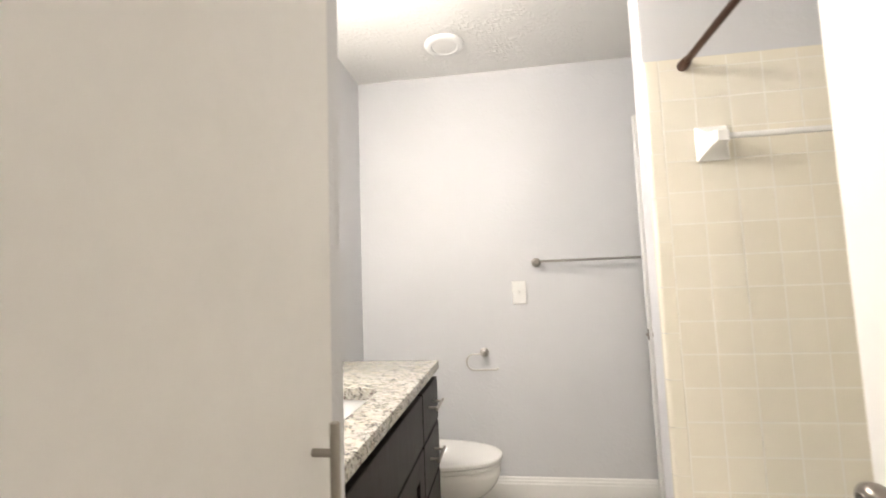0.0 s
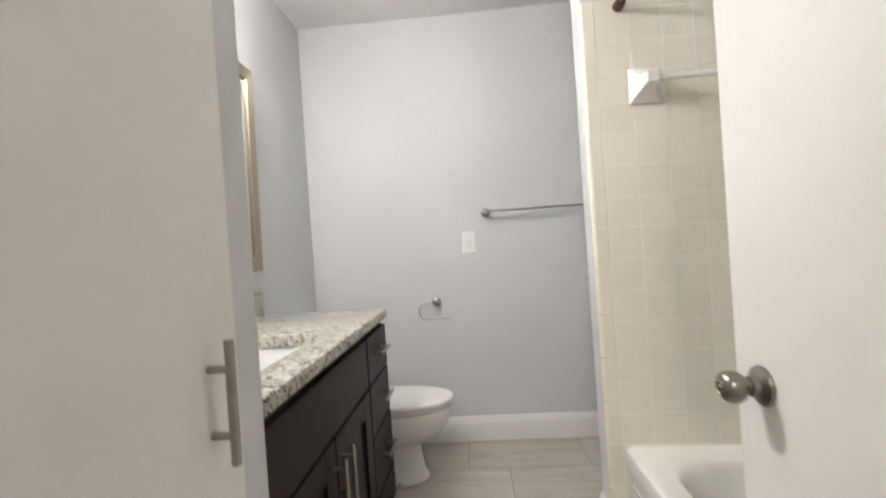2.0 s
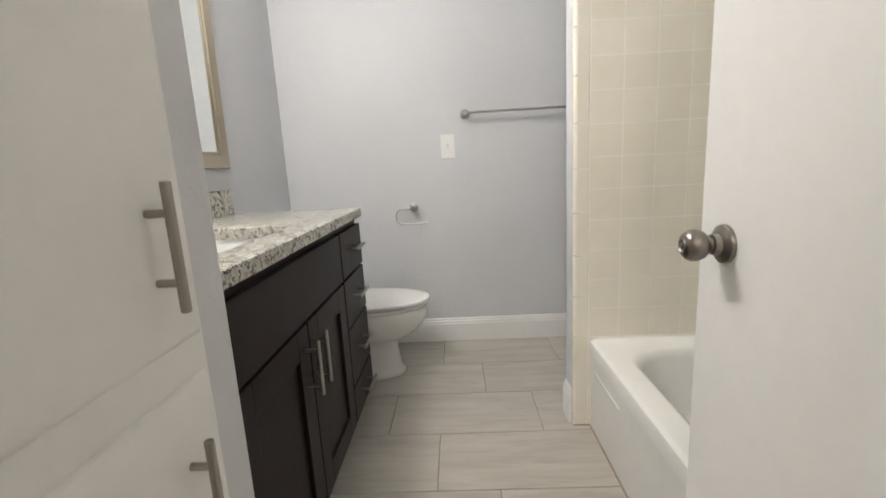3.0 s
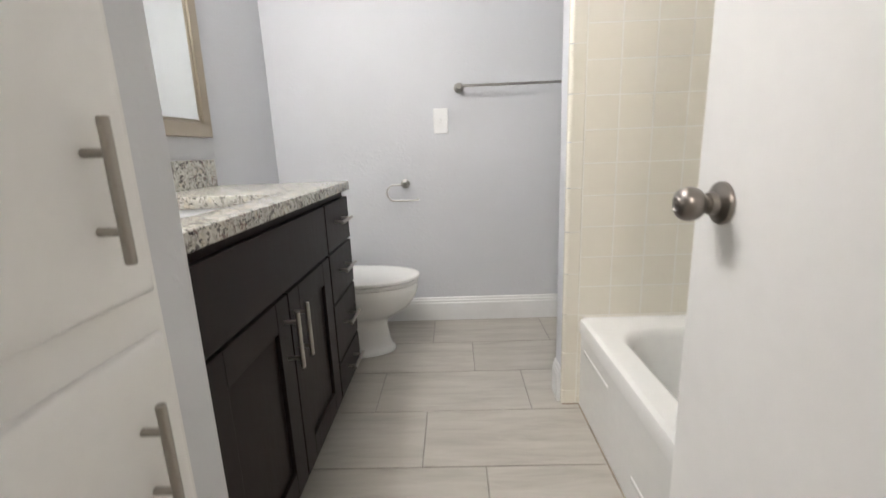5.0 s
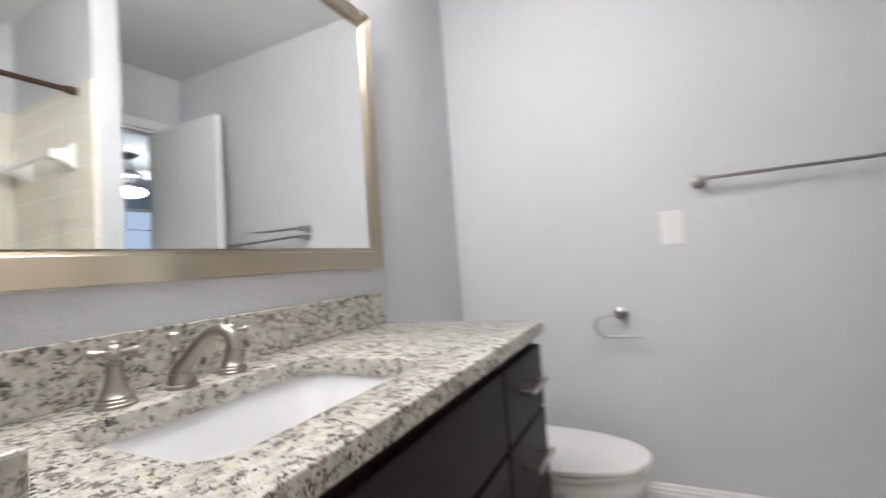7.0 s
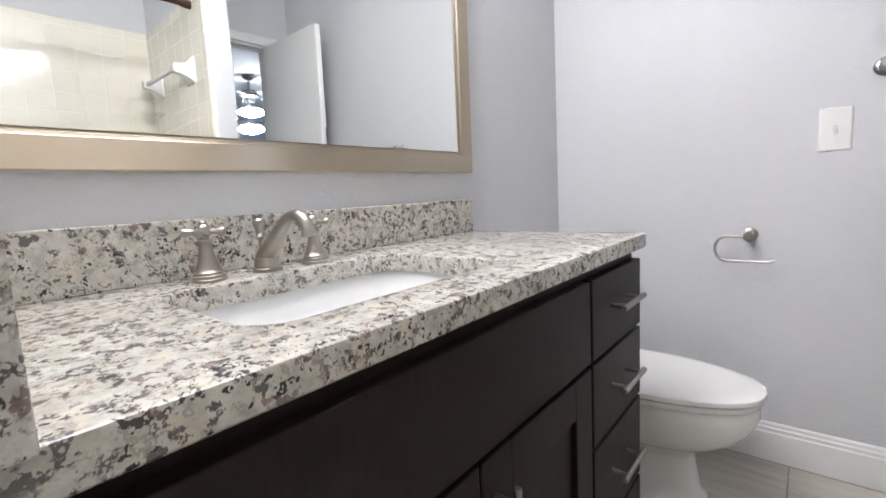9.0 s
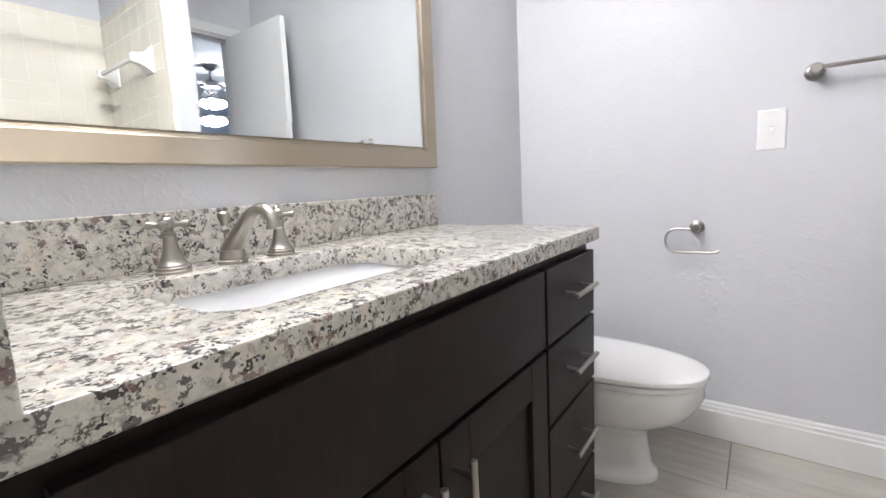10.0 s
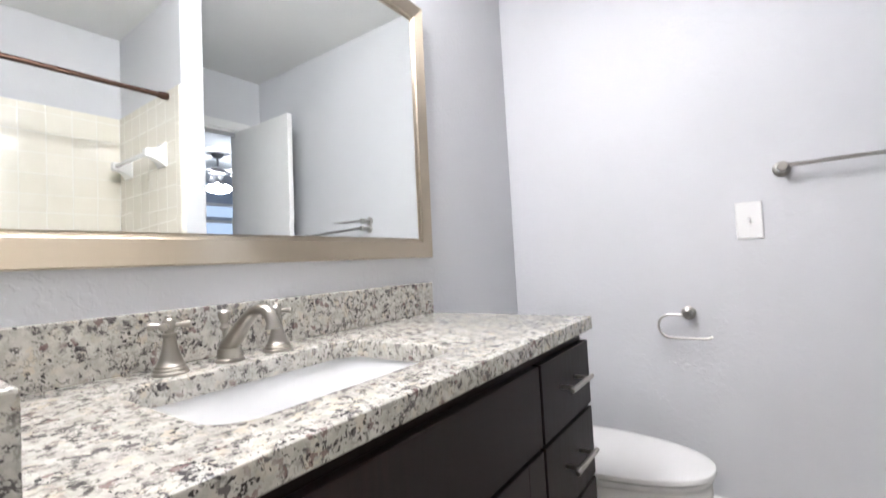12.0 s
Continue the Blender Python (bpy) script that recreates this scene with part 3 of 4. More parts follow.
# widespread faucet
tap = tagged(empty("faucet", (0.098, 1.855, CTR_Z)), "brushed nickel widespread faucet with two cross handles", "faucet")
TX, TY = 0.098, 1.852
bm = bmesh.new()
lathe(bm, (TX, TY, zt), (0, 0, 1), [(0, 0.0265), (0.006, 0.0265), (0.008, 0.0235), (0.012, 0.0240), (0.016, 0.0225), (0.026, 0.0215)], 28)
under(tap, part("spout_base", bm, NICKEL, smooth=True))
pts = smooth_path([(TX - 0.006, TY, zt + 0.010), (TX - 0.001, TY, zt + 0.028), (TX + 0.022, TY, zt + 0.047), (TX + 0.055, TY, zt + 0.074), (TX + 0.084, TY, zt + 0.0945), (TX + 0.110, TY, zt + 0.1010), (TX + 0.131, TY, zt + 0.0950), (TX + 0.142, TY, zt + 0.081), (TX + 0.145, TY, zt + 0.067)], 5)
rr = [0.0205 - 0.0100 * min(1, i / (len(pts) * 0.52)) for i in range(len(pts))]
rr[-5:] = [0.0112, 0.0118, 0.0128, 0.0136, 0.0136]
under(tap, part("spout", tube(bmesh.new(), pts, rr, 18), NICKEL, smooth=True))
under(tap, part("lift_rod", lathe(bmesh.new(), (TX - 0.016, TY, zt + 0.012), (0, 0, 1), [(0, 0.004), (0.045, 0.004), (0.047, 0.007), (0.052, 0.0095), (0.058, 0.006), (0.064, 0.0075), (0.074, 0.0115), (0.082, 0.0115), (0.085, 0.008), (0.085, 0)], 20), NICKEL, smooth=True))
BELL = [(0, 0.0285), (0.0045, 0.0285), (0.006, 0.0262), (0.0105, 0.0266), (0.012, 0.0240), (0.0155, 0.0236), (0.017, 0.0212), (0.025, 0.0180), (0.036, 0.0142), (0.050, 0.0112), (0.063, 0.0100), (0.0645, 0.0120), (0.069, 0.0120), (0.0705, 0.0078), (0.076, 0.0078), (0.078, 0.0112), (0.090, 0.0112), (0.093, 0.0090), (0.0955, 0.0062), (0.0985, 0.0066), (0.1015, 0.0045), (0.102, 0)]
for y, turn in ((1.748, 6), (1.957, -8)):
    bell = part("handle_base", lathe(bmesh.new(), (TX - 0.002, y, zt), (0, 0, 1), BELL, 28), NICKEL, smooth=True)
    under(tap, bell)
    for k in range(4):
        a = radians(turn + 45 + 90 * k)
        d = Vector((math.cos(a), math.sin(a), 0))
        arm = part("cross_arm", lathe(bmesh.new(), Vector((TX - 0.002, y, zt + 0.083)) + d * 0.008, d, [(0, 0.0042), (0.008, 0.0042), (0.015, 0.0058), (0.022, 0.0072), (0.0245, 0.0068), (0.026, 0.004), (0.026, 0)], 16), NICKEL, smooth=True)
        arm.parent = bell

# ---- wall mirror ----
MY0, MY1, MZ0, MZ1, RI = 1.472, 2.614, 1.0745, 1.943, 0.052
mirror = tagged(empty("wall_mirror", (0.0, 2.054, MZ0)), "large mirror in a brushed champagne metal frame", "mirror")


def frame_loop(x, i):
    return [(x, MY0 + i, MZ0 + i), (x, MY1 - i, MZ0 + i), (x, MY1 - i, MZ1 - i), (x, MY0 + i, MZ1 - i)]


SIDES = ((0, 1, "bottom_rail"), (1, 2, "far_stile"), (2, 3, "top_rail"), (3, 0, "near_stile"))
PROFILE = ((0.002, 0.0), (0.030, 0.0), (0.033, 0.003), (0.033, RI - 0.0008), (0.0322, RI), (0.0265, RI + 0.0015), (0.0255, RI + 0.007), (0.0165, RI + 0.009), (0.0155, RI + 0.014), (0.002, RI + 0.014))
for a, b, nm in SIDES:
    bm = bmesh.new()
    loops = [frame_loop(x, i) for x, i in PROFILE]
    loft(bm, [[lp[a] for lp in loops], [lp[b] for lp in loops]])
    under(mirror, part("frame_rail" if "rail" in nm else "frame_stile", bm, FRAME_RAIL if "rail" in nm else FRAME_STILE))
L0, L1 = RI + 0.0092, RI + 0.0132
for y0, y1, z0, z1 in ((MY0 + L0, MY0 + L1, MZ0 + L1, MZ1 - L1), (MY1 - L1, MY1 - L0, MZ0 + L1, MZ1 - L1), (MY0 + L1, MY1 - L1, MZ1 - L1, MZ1 - L0)):
    under(mirror, part("inner_lip", a_box(0.0150, 0.0185, y0, y1, z0, z1), BRONZE, label="dark inner edge of the frame"))
GI, GX = RI + 0.012, 0.0135
mirror.matrix_world = Matrix.Translation((-0.004, 2.054, 1.495)) @ Matrix.Rotation(radians(-0.70), 4, "Z") @ Matrix.Rotation(radians(0.70), 4, "Y") @ Matrix.Translation((0.0, 0.0, MZ0 - 1.495))
under(mirror, part("mirror_glass", a_box(0.004, GX, MY0 + GI, MY1 - GI, MZ0 + GI + 0.036, MZ1 - GI), MIRROR))
# the lowest strip of the glass is bevelled
bm = bmesh.new()
tilt = math.tan(radians(1.25)) * 0.036
loft(bm, [[(0.004, y, MZ0 + GI), (GX + tilt, y, MZ0 + GI), (GX, y, MZ0 + GI + 0.036), (0.004, y, MZ0 + GI + 0.036)] for y in (MY0 + GI, MY1 - GI)])
under(mirror, part("glass_bevel", bm, MIRROR))

# ---- vanity light above the mirror ----
light = tagged(empty("vanity_light", (0.0, 1.855, 2.27)), "brushed nickel wall light with four glowing glass shades", "wall lamp")
under(light, part("back_plate", a_box(0.002, 0.022, 1.53, 2.18, 2.235, 2.335, bevel=0.004), NICKEL))
for y in (1.60, 1.77, 1.94, 2.11):
    under(light, part("arm", tube(bmesh.new(), smooth_path([(0.02, y, 2.275), (0.09, y, 2.287), (0.195, y, 2.295), (0.215, y, 2.275)], 4), 0.008, 12), NICKEL, smooth=True))
    under(light, part("glass_shade", lathe(bmesh.new(), (0.215, y, 2.277), (0, 0, -1), [(0, 0.022), (0.012, 0.036), (0.04, 0.057), (0.075, 0.068), (0.11, 0.068), (0.13, 0.05), (0.138, 0)], 22), VANITY_BULB, smooth=True))

# ---- toilet ----
toilet = tagged(empty("toilet", (0.4, 2.925, 0)), "white elongated two-piece porcelain toilet with closed lid", "toilet")
YC = 2.925


def egg(xb, xf, hw, z, n=40, wide=0.40, square=2.25):
    """An elongated oval: blunt behind, drawn out in front."""
    xc = xb + (xf - xb) * wide
    out = []
    for k in range(n):
        a = 2 * math.pi * k / n
        c, s = math.cos(a), math.sin(a)
        e = 2 / (2.0 if c > 0 else square + 0.6)
        out.append((xc + (xf - xc if c > 0 else xc - xb) * math.copysign(abs(c) ** e, c), YC + hw * math.copysign(abs(s) ** (2 / square), s), z))
    return out


bm = bmesh.new()
loft(bm, [egg(0.17, 0.656, 0.124, 0.0), egg(0.17, 0.656, 0.124, 0.012), egg(0.172, 0.652, 0.120, 0.020), egg(0.176, 0.642, 0.108, 0.028), egg(0.18, 0.634, 0.098, 0.055), egg(0.19, 0.626, 0.090, 0.10), egg(0.195, 0.620, 0.084, 0.145), egg(0.19, 0.624, 0.085, 0.163), egg(0.18, 0.642, 0.096, 0.178), egg(0.16, 0.672, 0.122, 0.196), egg(0.14, 0.706, 0.146, 0.216), egg(0.13, 0.742, 0.166, 0.244), egg(0.125, 0.770, 0.180, 0.282), egg(0.125, 0.785, 0.187, 0.318), egg(0.125, 0.784, 0.186, 0.346), egg(0.13, 0.778, 0.181, 0.354)])
under(toilet, part("bowl", bm, PORCELAIN, smooth=True))
bm = bmesh.new()
loft(bm, [egg(0.205, 0.776, 0.176, 0.355), egg(0.20, 0.786, 0.184, 0.359), egg(0.198, 0.789, 0.187, 0.364), egg(0.198, 0.789, 0.187, 0.372), egg(0.20, 0.785, 0.184, 0.376)])
under(toilet, part("seat", bm, SEAT_WHITE, smooth=True))
bm = bmesh.new()
loft(bm, [egg(0.215, 0.770, 0.170, 0.3805), egg(0.20, 0.793, 0.187, 0.3815), egg(0.197, 0.797, 0.190, 0.384), egg(0.197, 0.797, 0.190, 0.394), egg(0.1985, 0.7955, 0.1886, 0.397), egg(0.203, 0.790, 0.184, 0.3990), egg(0.23, 0.755, 0.158, 0.4012), egg(0.29, 0.670, 0.104, 0.4026), egg(0.36, 0.556, 0.042, 0.4030)])
under(toilet, part("lid", bm, SEAT_WHITE, smooth=True))
for y in (YC - 0.07, YC + 0.07):
    under(toilet, part("seat_hinge", a_box(0.185, 0.225, y - 0.018, y + 0.018, 0.361, 0.390, bevel=0.006), SEAT_WHITE))
bm = bmesh.new()
loft(bm, [round_rect(0.02, 0.195, YC - 0.19 , YC + 0.19, 0.03, 0.360), round_rect(0.014, 0.205, YC - 0.205, YC + 0.205, 0.035, 0.45), round_rect(0.012, 0.208, YC - 0.215, YC + 0.215, 0.035, 0.70)])
under(toilet, part("tank", bm, PORCELAIN, smooth=True))
bm = bmesh.new()
loft(bm, [round_rect(0.008, 0.214, YC - 0.222, YC + 0.222, 0.036, 0.701), round_rect(0.006, 0.216, YC - 0.224, YC + 0.224, 0.037, 0.71), round_rect(0.006, 0.216, YC - 0.224, YC + 0.224, 0.037, 0.725), round_rect(0.02, 0.20, YC - 0.21, YC + 0.21, 0.03, 0.736)])
under(toilet, part("tank_lid", bm, PORCELAIN, smooth=True))
for s in (-1, 1):
    under(toilet, part("bolt_cap", lathe(bmesh.new(), (0.36, YC + s * 0.100, 0.024), (0, 0, 1), [(0, 0.014), (0.008, 0.014), (0.016, 0.009), (0.019, 0)], 16), SEAT_WHITE, smooth=True))

# ---- bathtub ----
tub = tagged(empty("bathtub", (1.80, 1.63, 0)), "white enamelled alcove bathtub with a panelled apron", "bathtub")
TX0, TX1, TY0, TY1, TZ = 1.435, RIGHT - 0.010, 0.872, TUB_END - 0.002, 0.362


def tub_loop(f, e, b, r, z):
    """A rounded rectangle set in by f in front, e at the ends and b behind."""
    return round_rect(TX0 + f, TX1 - b, TY0 + e, TY1 - e, r, z, 8)


bm = bmesh.new()
loft(bm, [tub_loop(0.010, 0, 0, 0.004, 0.0), tub_loop(0.008, 0, 0, 0.004, 0.29), tub_loop(0.007, 0, 0, 0.004, 0.300), tub_loop(0.001, 0, 0, 0.006, 0.305), tub_loop(0.0, 0, 0, 0.008, 0.345), tub_loop(0.004, 0.0005, 0.0005, 0.010, 0.356), tub_loop(0.016, 0.003, 0.003, 0.014, TZ), tub_loop(0.020, 0.005, 0.005, 0.017, TZ), tub_loop(0.079, 0.099, 0.041, 0.128, TZ),
          tub_loop(0.084, 0.104, 0.045, 0.13, TZ - 0.0006), tub_loop(0.096, 0.114, 0.055, 0.135, TZ - 0.008), tub_loop(0.108, 0.124, 0.066, 0.14, TZ - 0.03), tub_loop(0.128, 0.150, 0.085, 0.15, 0.20), tub_loop(0.152, 0.195, 0.11, 0.15, 0.09), tub_loop(0.19, 0.25, 0.15, 0.12, 0.055), tub_loop(0.27, 0.40, 0.25, 0.06, 0.048)])
under(tub, part("shell", bm, ENAMEL, smooth=True))
for y0, y1, z in ((2.08, 2.335, 0.238), (1.25, 1.88, 0.085)):
    under(tub, part("apron_rib", a_box(TX0 + 0.0060, TX0 + 0.016, y0, y1, z, z + 0.016, bevel=0.0045, segs=3), ENAMEL, smooth=True))

# caulk along the tub's foot and where tile meets the tub
CAULK = speckle(mat("caulk", (0.36, 0.31, 0.25), 0.7), (0.36, 0.31, 0.25), 0.3, 12)
structure(part("trim_caulk", a_box(TX0 + 0.004, TX0 + 0.0105, TY0 + 0.01, TY1 - 0.002, 0.0, 0.005, bevel=0.0015), CAULK), "stained caulk line along the foot of the bathtub", "caulk")
structure(part("trim_caulk", a_box(WALL_END - 0.001, TX0 + 0.008, TUB_END - 0.005, TUB_END - 0.0005, 0.0, 0.006, bevel=0.0015), CAULK), "stained caulk line at the foot of the tiled wall", "caulk")
WHITE_CAULK = mat("white_caulk", (0.78, 0.76, 0.70), 0.5)
structure(part("trim_caulk", a_box(TX0 + 0.012, RIGHT - 0.012, TUB_END - 0.006, TUB_END - 0.0005, TZ - 0.003, TZ + 0.004, bevel=0.002), WHITE_CAULK), "white caulk between bathtub and tile", "caulk")

# shower curtain rod
rodthing = tagged(empty("shower_rod", (1.47, 1.63, 1.93)), "oil-rubbed bronze shower curtain rod above the bathtub", "shower rod")
under(rodthing, part("tube", rod(bmesh.new(), (1.513, 0.868, 1.944), (1.513, TUB_END - 0.003, 1.944), 0.0125, 20), BRONZE, smooth=True))
for y, s in ((TUB_END - 0.001, -1), (0.866, 1)):
    under(rodthing, part("end_cap", lathe(bmesh.new(), (1.513, y, 1.944), (0, s, 0), [(0, 0.019), (0.004, 0.02), (0.03, 0.018), (0.045, 0.016), (0.047, 0.013)], 24), BRONZE, smooth=True))

# ceramic towel bar in the tub's end wall
bar = tagged(empty("ceramic_towel_bar", (1.77, TUB_END, 1.61)), "white ceramic towel bar on the tiled tub wall", "towel bar")
for x in (1.586, 2.046):
    bm = bmesh.new()

    def plate(w, y, z0, z1):
        return [(x - w, y, z0), (x + w, y, z0), (x + w, y, z1), (x - w, y, z1)]

    loft(bm, [plate(0.052, TUB_END - 0.001, 1.592, 1.713), plate(0.052, TUB_END - 0.009, 1.592, 1.713), plate(0.046, TUB_END - 0.014, 1.601, 1.707), plate(0.030, TUB_END - 0.035, 1.621, 1.685), plate(0.022, TUB_END - 0.058, 1.633, 1.679), plate(0.021, TUB_END - 0.084, 1.637, 1.677), plate(0.016, TUB_END - 0.088, 1.641, 1.673)])
    bmesh.ops.bevel(bm, geom=[e for e in bm.edges if e.calc_face_angle(0) > 0.5], offset=0.003, segments=2, affect="EDGES")
    under(bar, part("post", bm, CERAMIC, smooth=True))
under(bar, part("bar", a_box(1.591, 2.041, TUB_END - 0.079, TUB_END - 0.061, 1.648, 1.666, bevel=0.004), CERAMIC, smooth=True))

# ---- fittings on the end wall ----
towel = tagged(empty("towel_bar", (1.32, BACK, 1.315)), "brushed nickel towel bar on the grey-blue wall", "towel bar")
for x in (1.024, 1.640):
    under(towel, part("flange", lathe(bmesh.new(), (x, BACK - 0.001, 1.309), (0, -1, 0), [(0, 0.026), (0.005, 0.026), (0.009, 0.0225), (0.011, 0.015), (0.03, 0.013)], 26), BAR_NICKEL, smooth=True),
          part("post", lathe(bmesh.new(), (x, BACK - 0.03, 1.309), (0, -1, 0), [(0, 0.013), (0.02, 0.0125), (0.022, 0.0165), (0.042, 0.0165), (0.045, 0.013), (0.045, 0)], 24), BAR_NICKEL, smooth=True))
under(towel, part("bar", rod(bmesh.new(), (1.012, BACK - 0.062, 1.311), (1.652, BACK - 0.062, 1.311), 0.0068, 18, 0.001), BAR_NICKEL, smooth=True))

paper = tagged(empty("toilet_paper_holder", (0.71, BACK, 0.814)), "chrome open-arm toilet paper holder without a roll", "paper holder")
under(paper, part("flange", lathe(bmesh.new(), (0.712, BACK - 0.001, 0.814), (0, -1, 0), [(0, 0.025), (0.005, 0.025), (0.009, 0.021), (0.011, 0.014), (0.035, 0.0125), (0.04, 0.0155), (0.062, 0.0155), (0.065, 0.012), (0.065, 0)], 26), BAR_NICKEL, smooth=True))
yw = BACK - 0.055
arc = [(0.712, yw, 0.811), (0.68, yw, 0.811), (0.652, yw, 0.811)]
arc += [(0.652 - 0.038 * math.sin(a), yw, 0.768 + 0.043 * math.cos(a)) for a in [radians(d) for d in range(15, 166, 15)]]
arc += [(0.652, yw, 0.7245), (0.70, yw, 0.7245), (0.765, yw, 0.7245), (0.779, yw, 0.727), (0.788, yw, 0.733)]
under(paper, part("arm", tube(bmesh.new(), arc, 0.0050, 14), BAR_NICKEL, smooth=True))

plate = tagged(empty("light_switch", (0.919, BACK, 1.149)), "white toggle light switch on the end wall", "light switch")
bm = bmesh.new()
PW, PH, PX, PZ = 0.0400, 0.0660, 0.922, 1.143


def plate_loop(i, y):
    return [(PX + s * (PW - i), y, PZ + t * (PH - i)) for s, t in ((-1, -1), (1, -1), (1, 1), (-1, 1))]


loft(bm, [plate_loop(0, BACK - 0.0005), plate_loop(0, BACK - 0.003), plate_loop(0.003, BACK - 0.0055), plate_loop(0.006, BACK - 0.006)])
under(plate, part("wall_plate", bm, SWITCH))
under(plate, part("slot", a_box(PX - 0.0055, PX + 0.0055, BACK - 0.0068, BACK - 0.0055, PZ - 0.0125, PZ + 0.0125, bevel=0.001), SWITCH_GREY, label="grey toggle slot"))
bm = bmesh.new()
loft(bm, [[(PX + s * w, BACK - d, PZ + z + t * h) for s, t in ((-1, -1), (1, -1), (1, 1), (-1, 1))] for d, z, w, h in ((0.006, 0.0, 0.0042, 0.008), (0.012, -0.004, 0.0038, 0.006), (0.019, -0.008, 0.0032, 0.0042))])
under(plate, part("toggle", bm, SWITCH))
for z in (PZ - 0.030, PZ + 0.030):
    under(plate, part("screw", lathe(bmesh.new(), (PX, BACK - 0.006, z), (0, -1, 0), [(0, 0.0032), (0.0008, 0.003), (0.001, 0)], 12), SWITCH))

# ---- round fitting on the ceiling ----
disc = tagged(empty("ceiling_disc", (0.590, 2.955, CEIL)), "round white recessed ceiling light, switched off", "ceiling light")
under(disc, part("trim_ring", lathe(bmesh.new(), (0.590, 2.955, CEIL - 0.001), (0, 0, -1), [(0, 0.104), (0.004, 0.104), (0.013, 0.096), (0.017, 0.085), (0.017, 0.070), (0.013, 0.066)], 40), SWITCH, smooth=True),
      part("diffuser", lathe(bmesh.new(), (0.590, 2.955, CEIL - 0.010), (0, 0, -1), [(0, 0.066), (0.004, 0.065), (0.0065, 0.04), (0.007, 0)], 36), SEAT_WHITE, smooth=True))

# ---- bedroom: ceiling fan ----
FANX, FANY = 4.52, 4.12
fan = tagged(empty("ceiling_fan", (FANX, FANY, CEIL)), "dark metal ceiling fan with a lit four-shade lamp", "ceiling fan")
FAN_METAL = mat("fan_metal", (0.38, 0.37, 0.37), 0.38, 0.9)
FAN_BLADE = speckle(mat("fan_blade", (0.32, 0.30, 0.29), 0.5), (0.32, 0.30, 0.29), 0.15, 6)
under(fan, part("canopy", lathe(bmesh.new(), (FANX, FANY, CEIL - 0.001), (0, 0, -1), [(0, 0.07), (0.02, 0.068), (0.05, 0.045), (0.06, 0.02)], 24), FAN_METAL, smooth=True),
      part("down_rod", rod(bmesh.new(), (FANX, FANY, CEIL - 0.18), (FANX, FANY, CEIL - 0.05), 0.013, 14), FAN_METAL, smooth=True),
      part("motor", lathe(bmesh.new(), (FANX, FANY, CEIL - 0.16), (0, 0, -1), [(0, 0.03), (0.02, 0.085), (0.05, 0.12), (0.085, 0.115), (0.11, 0.07), (0.16, 0.05), (0.17, 0.03)], 28), FAN_METAL, smooth=True))
for k in range(5):
    a = radians(20 + 72 * k)
    bm = bmesh.new()
    box(bm, 0.17, 0.62, -0.062, 0.062, -0.004, 0.004, bevel=0.003)
    bmesh.ops.transform(bm, matrix=Matrix.Translation((FANX, FANY, CEIL - 0.235)) @ Matrix.Rotation(a, 4, "Z") @ Matrix.Rotation(radians(10), 4, "X"), verts=bm.verts)
    blade = part("blade", bm, FAN_BLADE)
    under(fan, blade)
under(fan, part("light_kit", lathe(bmesh.new(), (FANX, FANY, CEIL - 0.325), (0, 0, -1), [(0, 0.03), (0.02, 0.045), (0.045, 0.075), (0.062, 0.085), (0.075, 0.06), (0.08, 0)], 24), FAN_METAL, smooth=True))
for k in range(4):
    a = radians(35 + 90 * k)
    p = Vector((FANX + 0.075 * math.cos(a), FANY + 0.075 * math.sin(a), CEIL - 0.385))
    d = Vector((math.cos(a) * 0.55, math.sin(a) * 0.55, -1)).normalized()
    under(fan, part("lamp_shade", lathe(bmesh.new(), p, d, [(0, 0.016), (0.013, 0.026), (0.042, 0.043), (0.072, 0.053), (0.085, 0.055), (0.085, 0)], 20), FAN_BULB, smooth=True))

# bedroom window, dusk outside
window = structure(empty("window_1", (BX1, (WY0 + WY1) / 2, WZ0)), "white framed bedroom window with dusk outside", "window")
GLASS = mat("window_glass", (0.9, 0.95, 1.0), 0.02)
nodes_of(GLASS)[1].inputs["Transmission Weight"].default_value = 1.0
for args in ((WY0, WY0 + 0.05, WZ0, WZ1), (WY1 - 0.05, WY1, WZ0, WZ1), (WY0 + 0.05, WY1 - 0.05, WZ0, WZ0 + 0.05), (WY0 + 0.05, WY1 - 0.05, WZ1 - 0.05, WZ1)):
    under(window, part("frame", a_box(BX1 + 0.02, BX1 + 0.06, *args), TRIM))
pane = part("pane", a_box(BX1 + 0.036, BX1 + 0.042, WY0 + 0.05, WY1 - 0.05, WZ0 + 0.05, WZ1 - 0.05), GLASS)
pane.visible_shadow = False
under(window, pane)

# unseen lamp added in the hall, fills the bathroom through the entry doorway
hall_fill_lamp = tagged(empty("hall_ceiling_fill", (0.6, -0.8, CEIL)), "added round glass fill light on the unseen hall ceiling", "ceiling light")
under(hall_fill_lamp, part("base", lathe(bmesh.new(), (0.6, -0.8, CEIL - 0.001), (0, 0, -1), [(0, 0.15), (0.02, 0.15), (0.025, 0.14)], 28), NICKEL, smooth=True),
      part("glass_bowl", lathe(bmesh.new(), (0.6, -0.8, CEIL - 0.024), (0, 0, -1), [(0, 0.14), (0.04, 0.125), (0.07, 0.08), (0.085, 0)], 28), HALL_FILL, smooth=True))


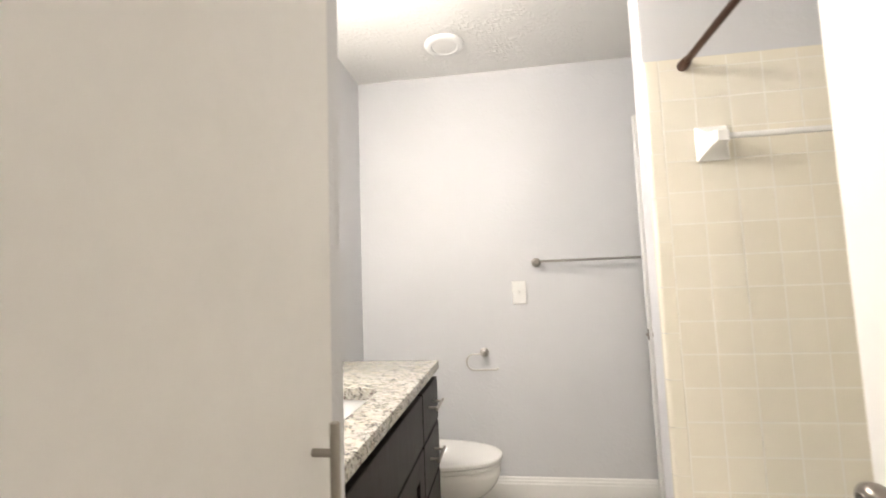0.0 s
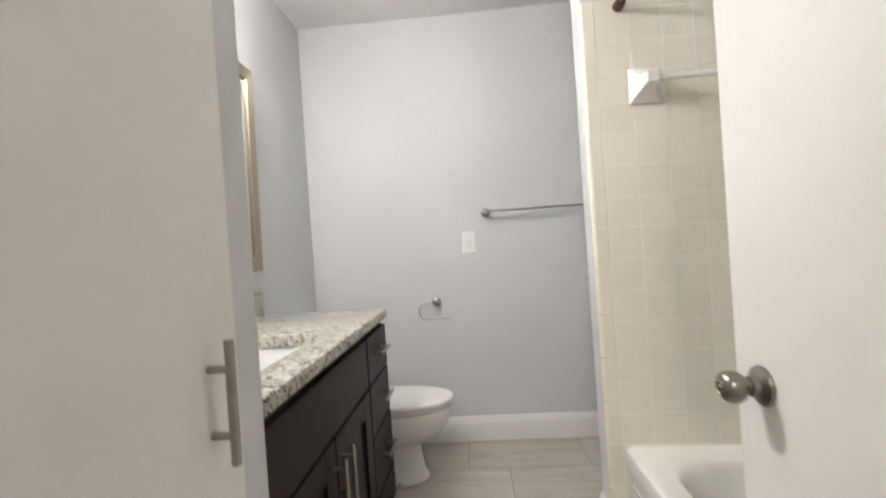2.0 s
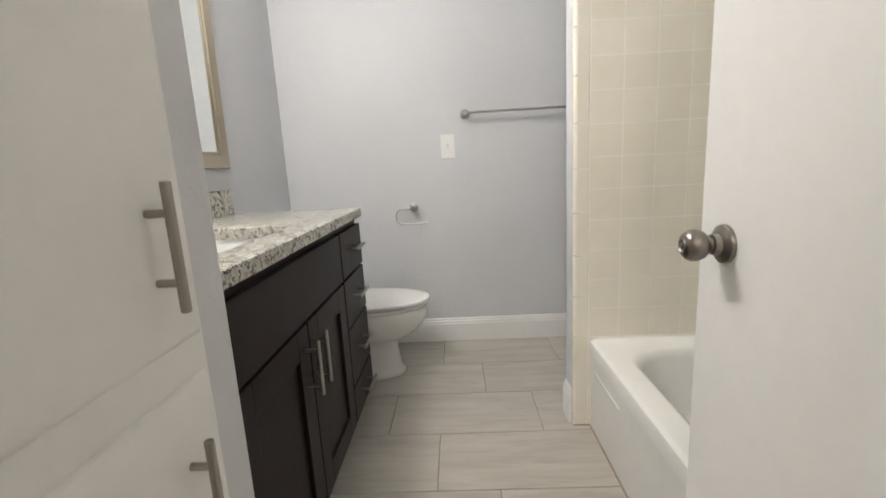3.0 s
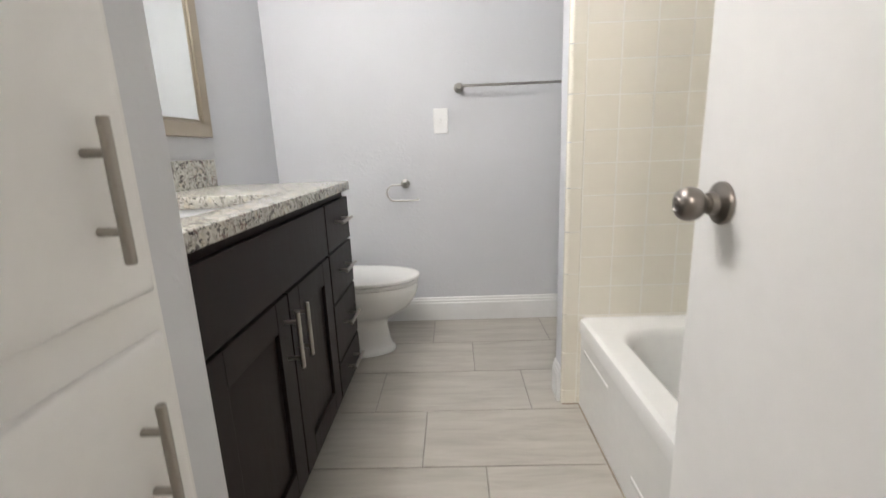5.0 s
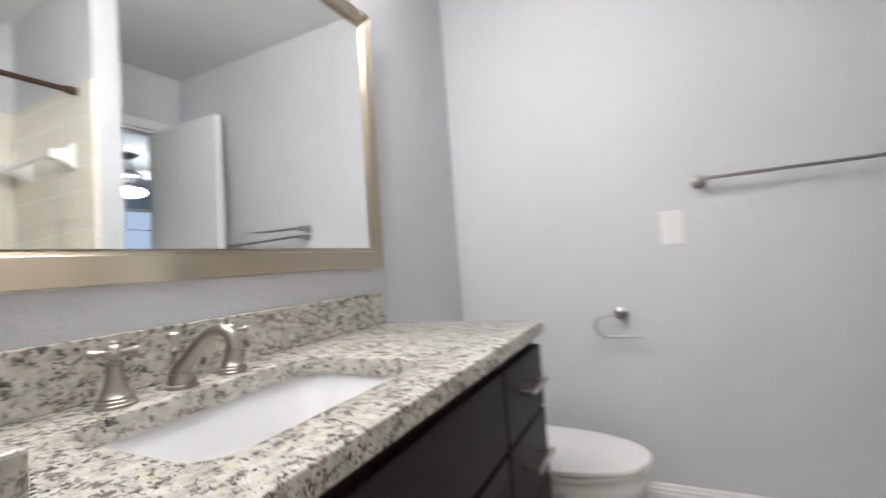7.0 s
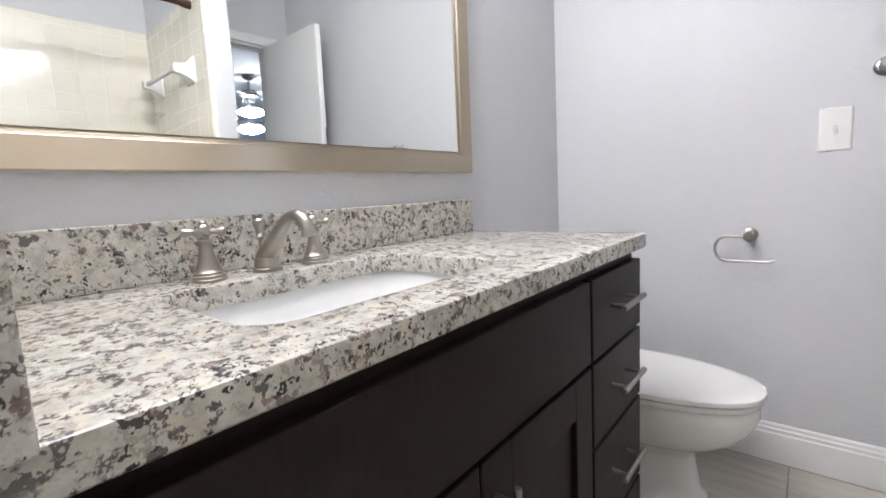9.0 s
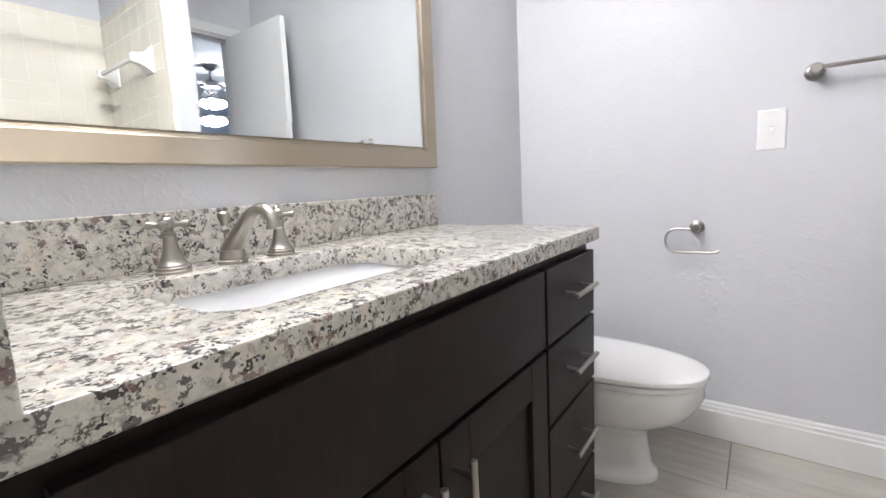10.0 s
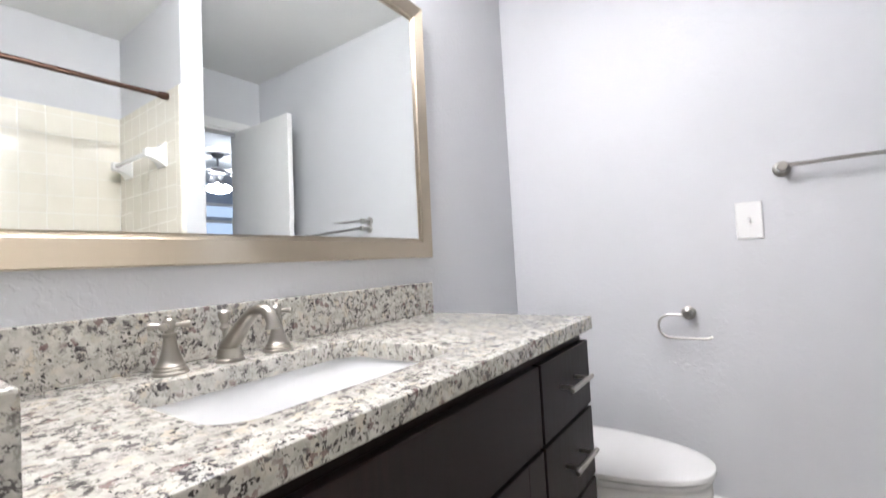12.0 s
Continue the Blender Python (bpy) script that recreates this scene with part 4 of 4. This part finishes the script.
# ---- pieces: floor tiles and wall tiles ----
def tile_mesh(name, a, b, thick, bev, material):
    """One tile lying in the xy plane, its middle at the origin, top at thick."""
    bm = bmesh.new()
    loft(bm, [[(-a / 2 + i, -b / 2 + i, z), (a / 2 - i, -b / 2 + i, z), (a / 2 - i, b / 2 - i, z), (-a / 2 + i, b / 2 - i, z)] for z, i in ((0, 0), (thick - bev, 0), (thick, bev))], cap0=False)
    me = bpy.data.meshes.new(name)
    bmesh.ops.recalc_face_normals(bm, faces=bm.faces)
    bm.to_mesh(me)
    bm.free()
    me.materials.append(material)
    return me


def lay(name, me, m, parent):
    ob = new(name, me)
    ob.matrix_world = m
    ob.parent = parent
    return ob


meshes = {}


def cached(a, b, thick, bev, material, tag):
    key = (round(a, 4), round(b, 4), tag)
    if key not in meshes:
        meshes[key] = tile_mesh(tag, a, b, thick, bev, material)
    return meshes[key]


# floor: thirds bond, long side across the room
PX_, PY_, G = 0.6125, 0.309, 0.0040
for k in range(-8, 4):
    y0 = 2.356 + PY_ * k
    if y0 + PY_ < ENTRY1 - 0.3 or y0 > BACK:
        continue
    shift = (0.645 - 0.2055 * k) % PX_
    x = shift - PX_
    while x < RIGHT:
        xa, xb = max(x + G / 2, 0.0), min(x + PX_ - G / 2, RIGHT)
        ya, yb = max(y0 + G / 2, ENTRY0 + 0.002), min(y0 + PY_ - G / 2, BACK)
        x += PX_
        if xb - xa < 0.01 or yb - ya < 0.01:
            continue
        lay("tile", cached(xb - xa, yb - ya, 0.004, 0.0012, FLOOR_TILE, "floor_tile"), pose((xa + xb) / 2, (ya + yb) / 2, -0.004), floor)

# wall tiles: end wall and long wall of the tub alcove
TP, TW, TG, ZB = 0.1117, 0.1137, 0.0032, 0.3703
ROWS_N = 14
UP_END = Matrix(((1, 0, 0, 0), (0, 0, -1, 0), (0, 1, 0, 0), (0, 0, 0, 1)))       # tile plane stands and faces -y
UP_LONG = Matrix(((0, 0, -1, 0), (1, 0, 0, 0), (0, 1, 0, 0), (0, 0, 0, 1)))      # tile plane stands and faces -x
grout_end = part("grout_bed", a_box(WALL_END + 0.012, RIGHT, TUB_END - 0.0005, TUB_END + 0.007, 0.0, ZB + TP * ROWS_N + 0.038), GROUT, tub_wall)
grout_long = part("grout_bed", a_box(RIGHT - 0.0080, RIGHT - 0.001, 0.866, TUB_END + 0.002, 0.30, ZB + TP * ROWS_N + 0.038), GROUT, bpy.data.objects["wall_east"])
T0 = 1.432
for r in range(-4, ROWS_N + 1):
    z0, th = ZB + TP * r, (0.042 if r == ROWS_N else TP)   # a narrow cap row on top
    if z0 < 0:
        z0, th = 0.001, z0 + TP - 0.001
    for c in range(8 if r > -2 else 1):
        xa, xb = T0 + TW * c + TG / 2, min(T0 + TW * (c + 1) - TG / 2, RIGHT - 0.007)
        if xb - xa < 0.02:
            continue
        lay("tile", cached(xb - xa, th - TG, 0.0045, 0.0012, WALL_TILE, "cream_tile"), Matrix.Translation(((xa + xb) / 2, TUB_END + 0.0035, z0 + th / 2)) @ UP_END, tub_wall)
    for c in range(14 if r > -2 else 0):
        yb = TUB_END - 0.003 - TP * c - TG / 2
        ya = max(yb - TP + TG, 0.868)
        if yb - ya < 0.02:
            continue
        lay("tile", cached(yb - ya, th - TG, 0.0045, 0.0012, WALL_TILE, "cream_tile"), Matrix.Translation((RIGHT - 0.004, (ya + yb) / 2, z0 + th / 2)) @ UP_LONG, bpy.data.objects["wall_east"])
# rounded edge tiles at the wall's free end
BN = 0.157
bm = bmesh.new()
prof = [(T0 - TG / 2, TUB_END + 0.004), (T0 - TG / 2, TUB_END - 0.0005), (T0 - 0.004, TUB_END - 0.002)]
prof += [(WALL_END + 0.012 - 0.0145 * math.sin(a), TUB_END + 0.0125 - 0.0145 * math.cos(a)) for a in [radians(d) for d in range(0, 91, 15)]]
prof += [(WALL_END - 0.0025, TUB_END + 0.02), (WALL_END + 0.002, TUB_END + 0.02)]
loft(bm, [[(x, y, z) for x, y in prof] for z in (-BN / 2 + TG / 2, BN / 2 - TG / 2)])
bmesh.ops.recalc_face_normals(bm, faces=bm.faces)
bull = bpy.data.meshes.new("edge_tile")
bm.to_mesh(bull)
bm.free()
bull.materials.append(WALL_TILE)
for k in range(-3, 11):
    z = 0.374 + BN * k + BN / 2
    lo, hi = z - BN / 2, z + BN / 2
    if hi < 0.02 or lo > 1.90:
        continue
    ob = lay("edge_tile", bull, Matrix.Translation((0, 0, z)), tub_wall)
    if lo < 0:
        ob.matrix_world = Matrix.Translation((0, 0, hi / 2)) @ Matrix.Diagonal((1, 1, hi / BN, 1))
    if k == 9:   # the topmost reaches the cap row
        ob.matrix_world = Matrix.Translation((0, 0, (lo + 1.975) / 2)) @ Matrix.Diagonal((1, 1, (1.975 - lo) / BN, 1))
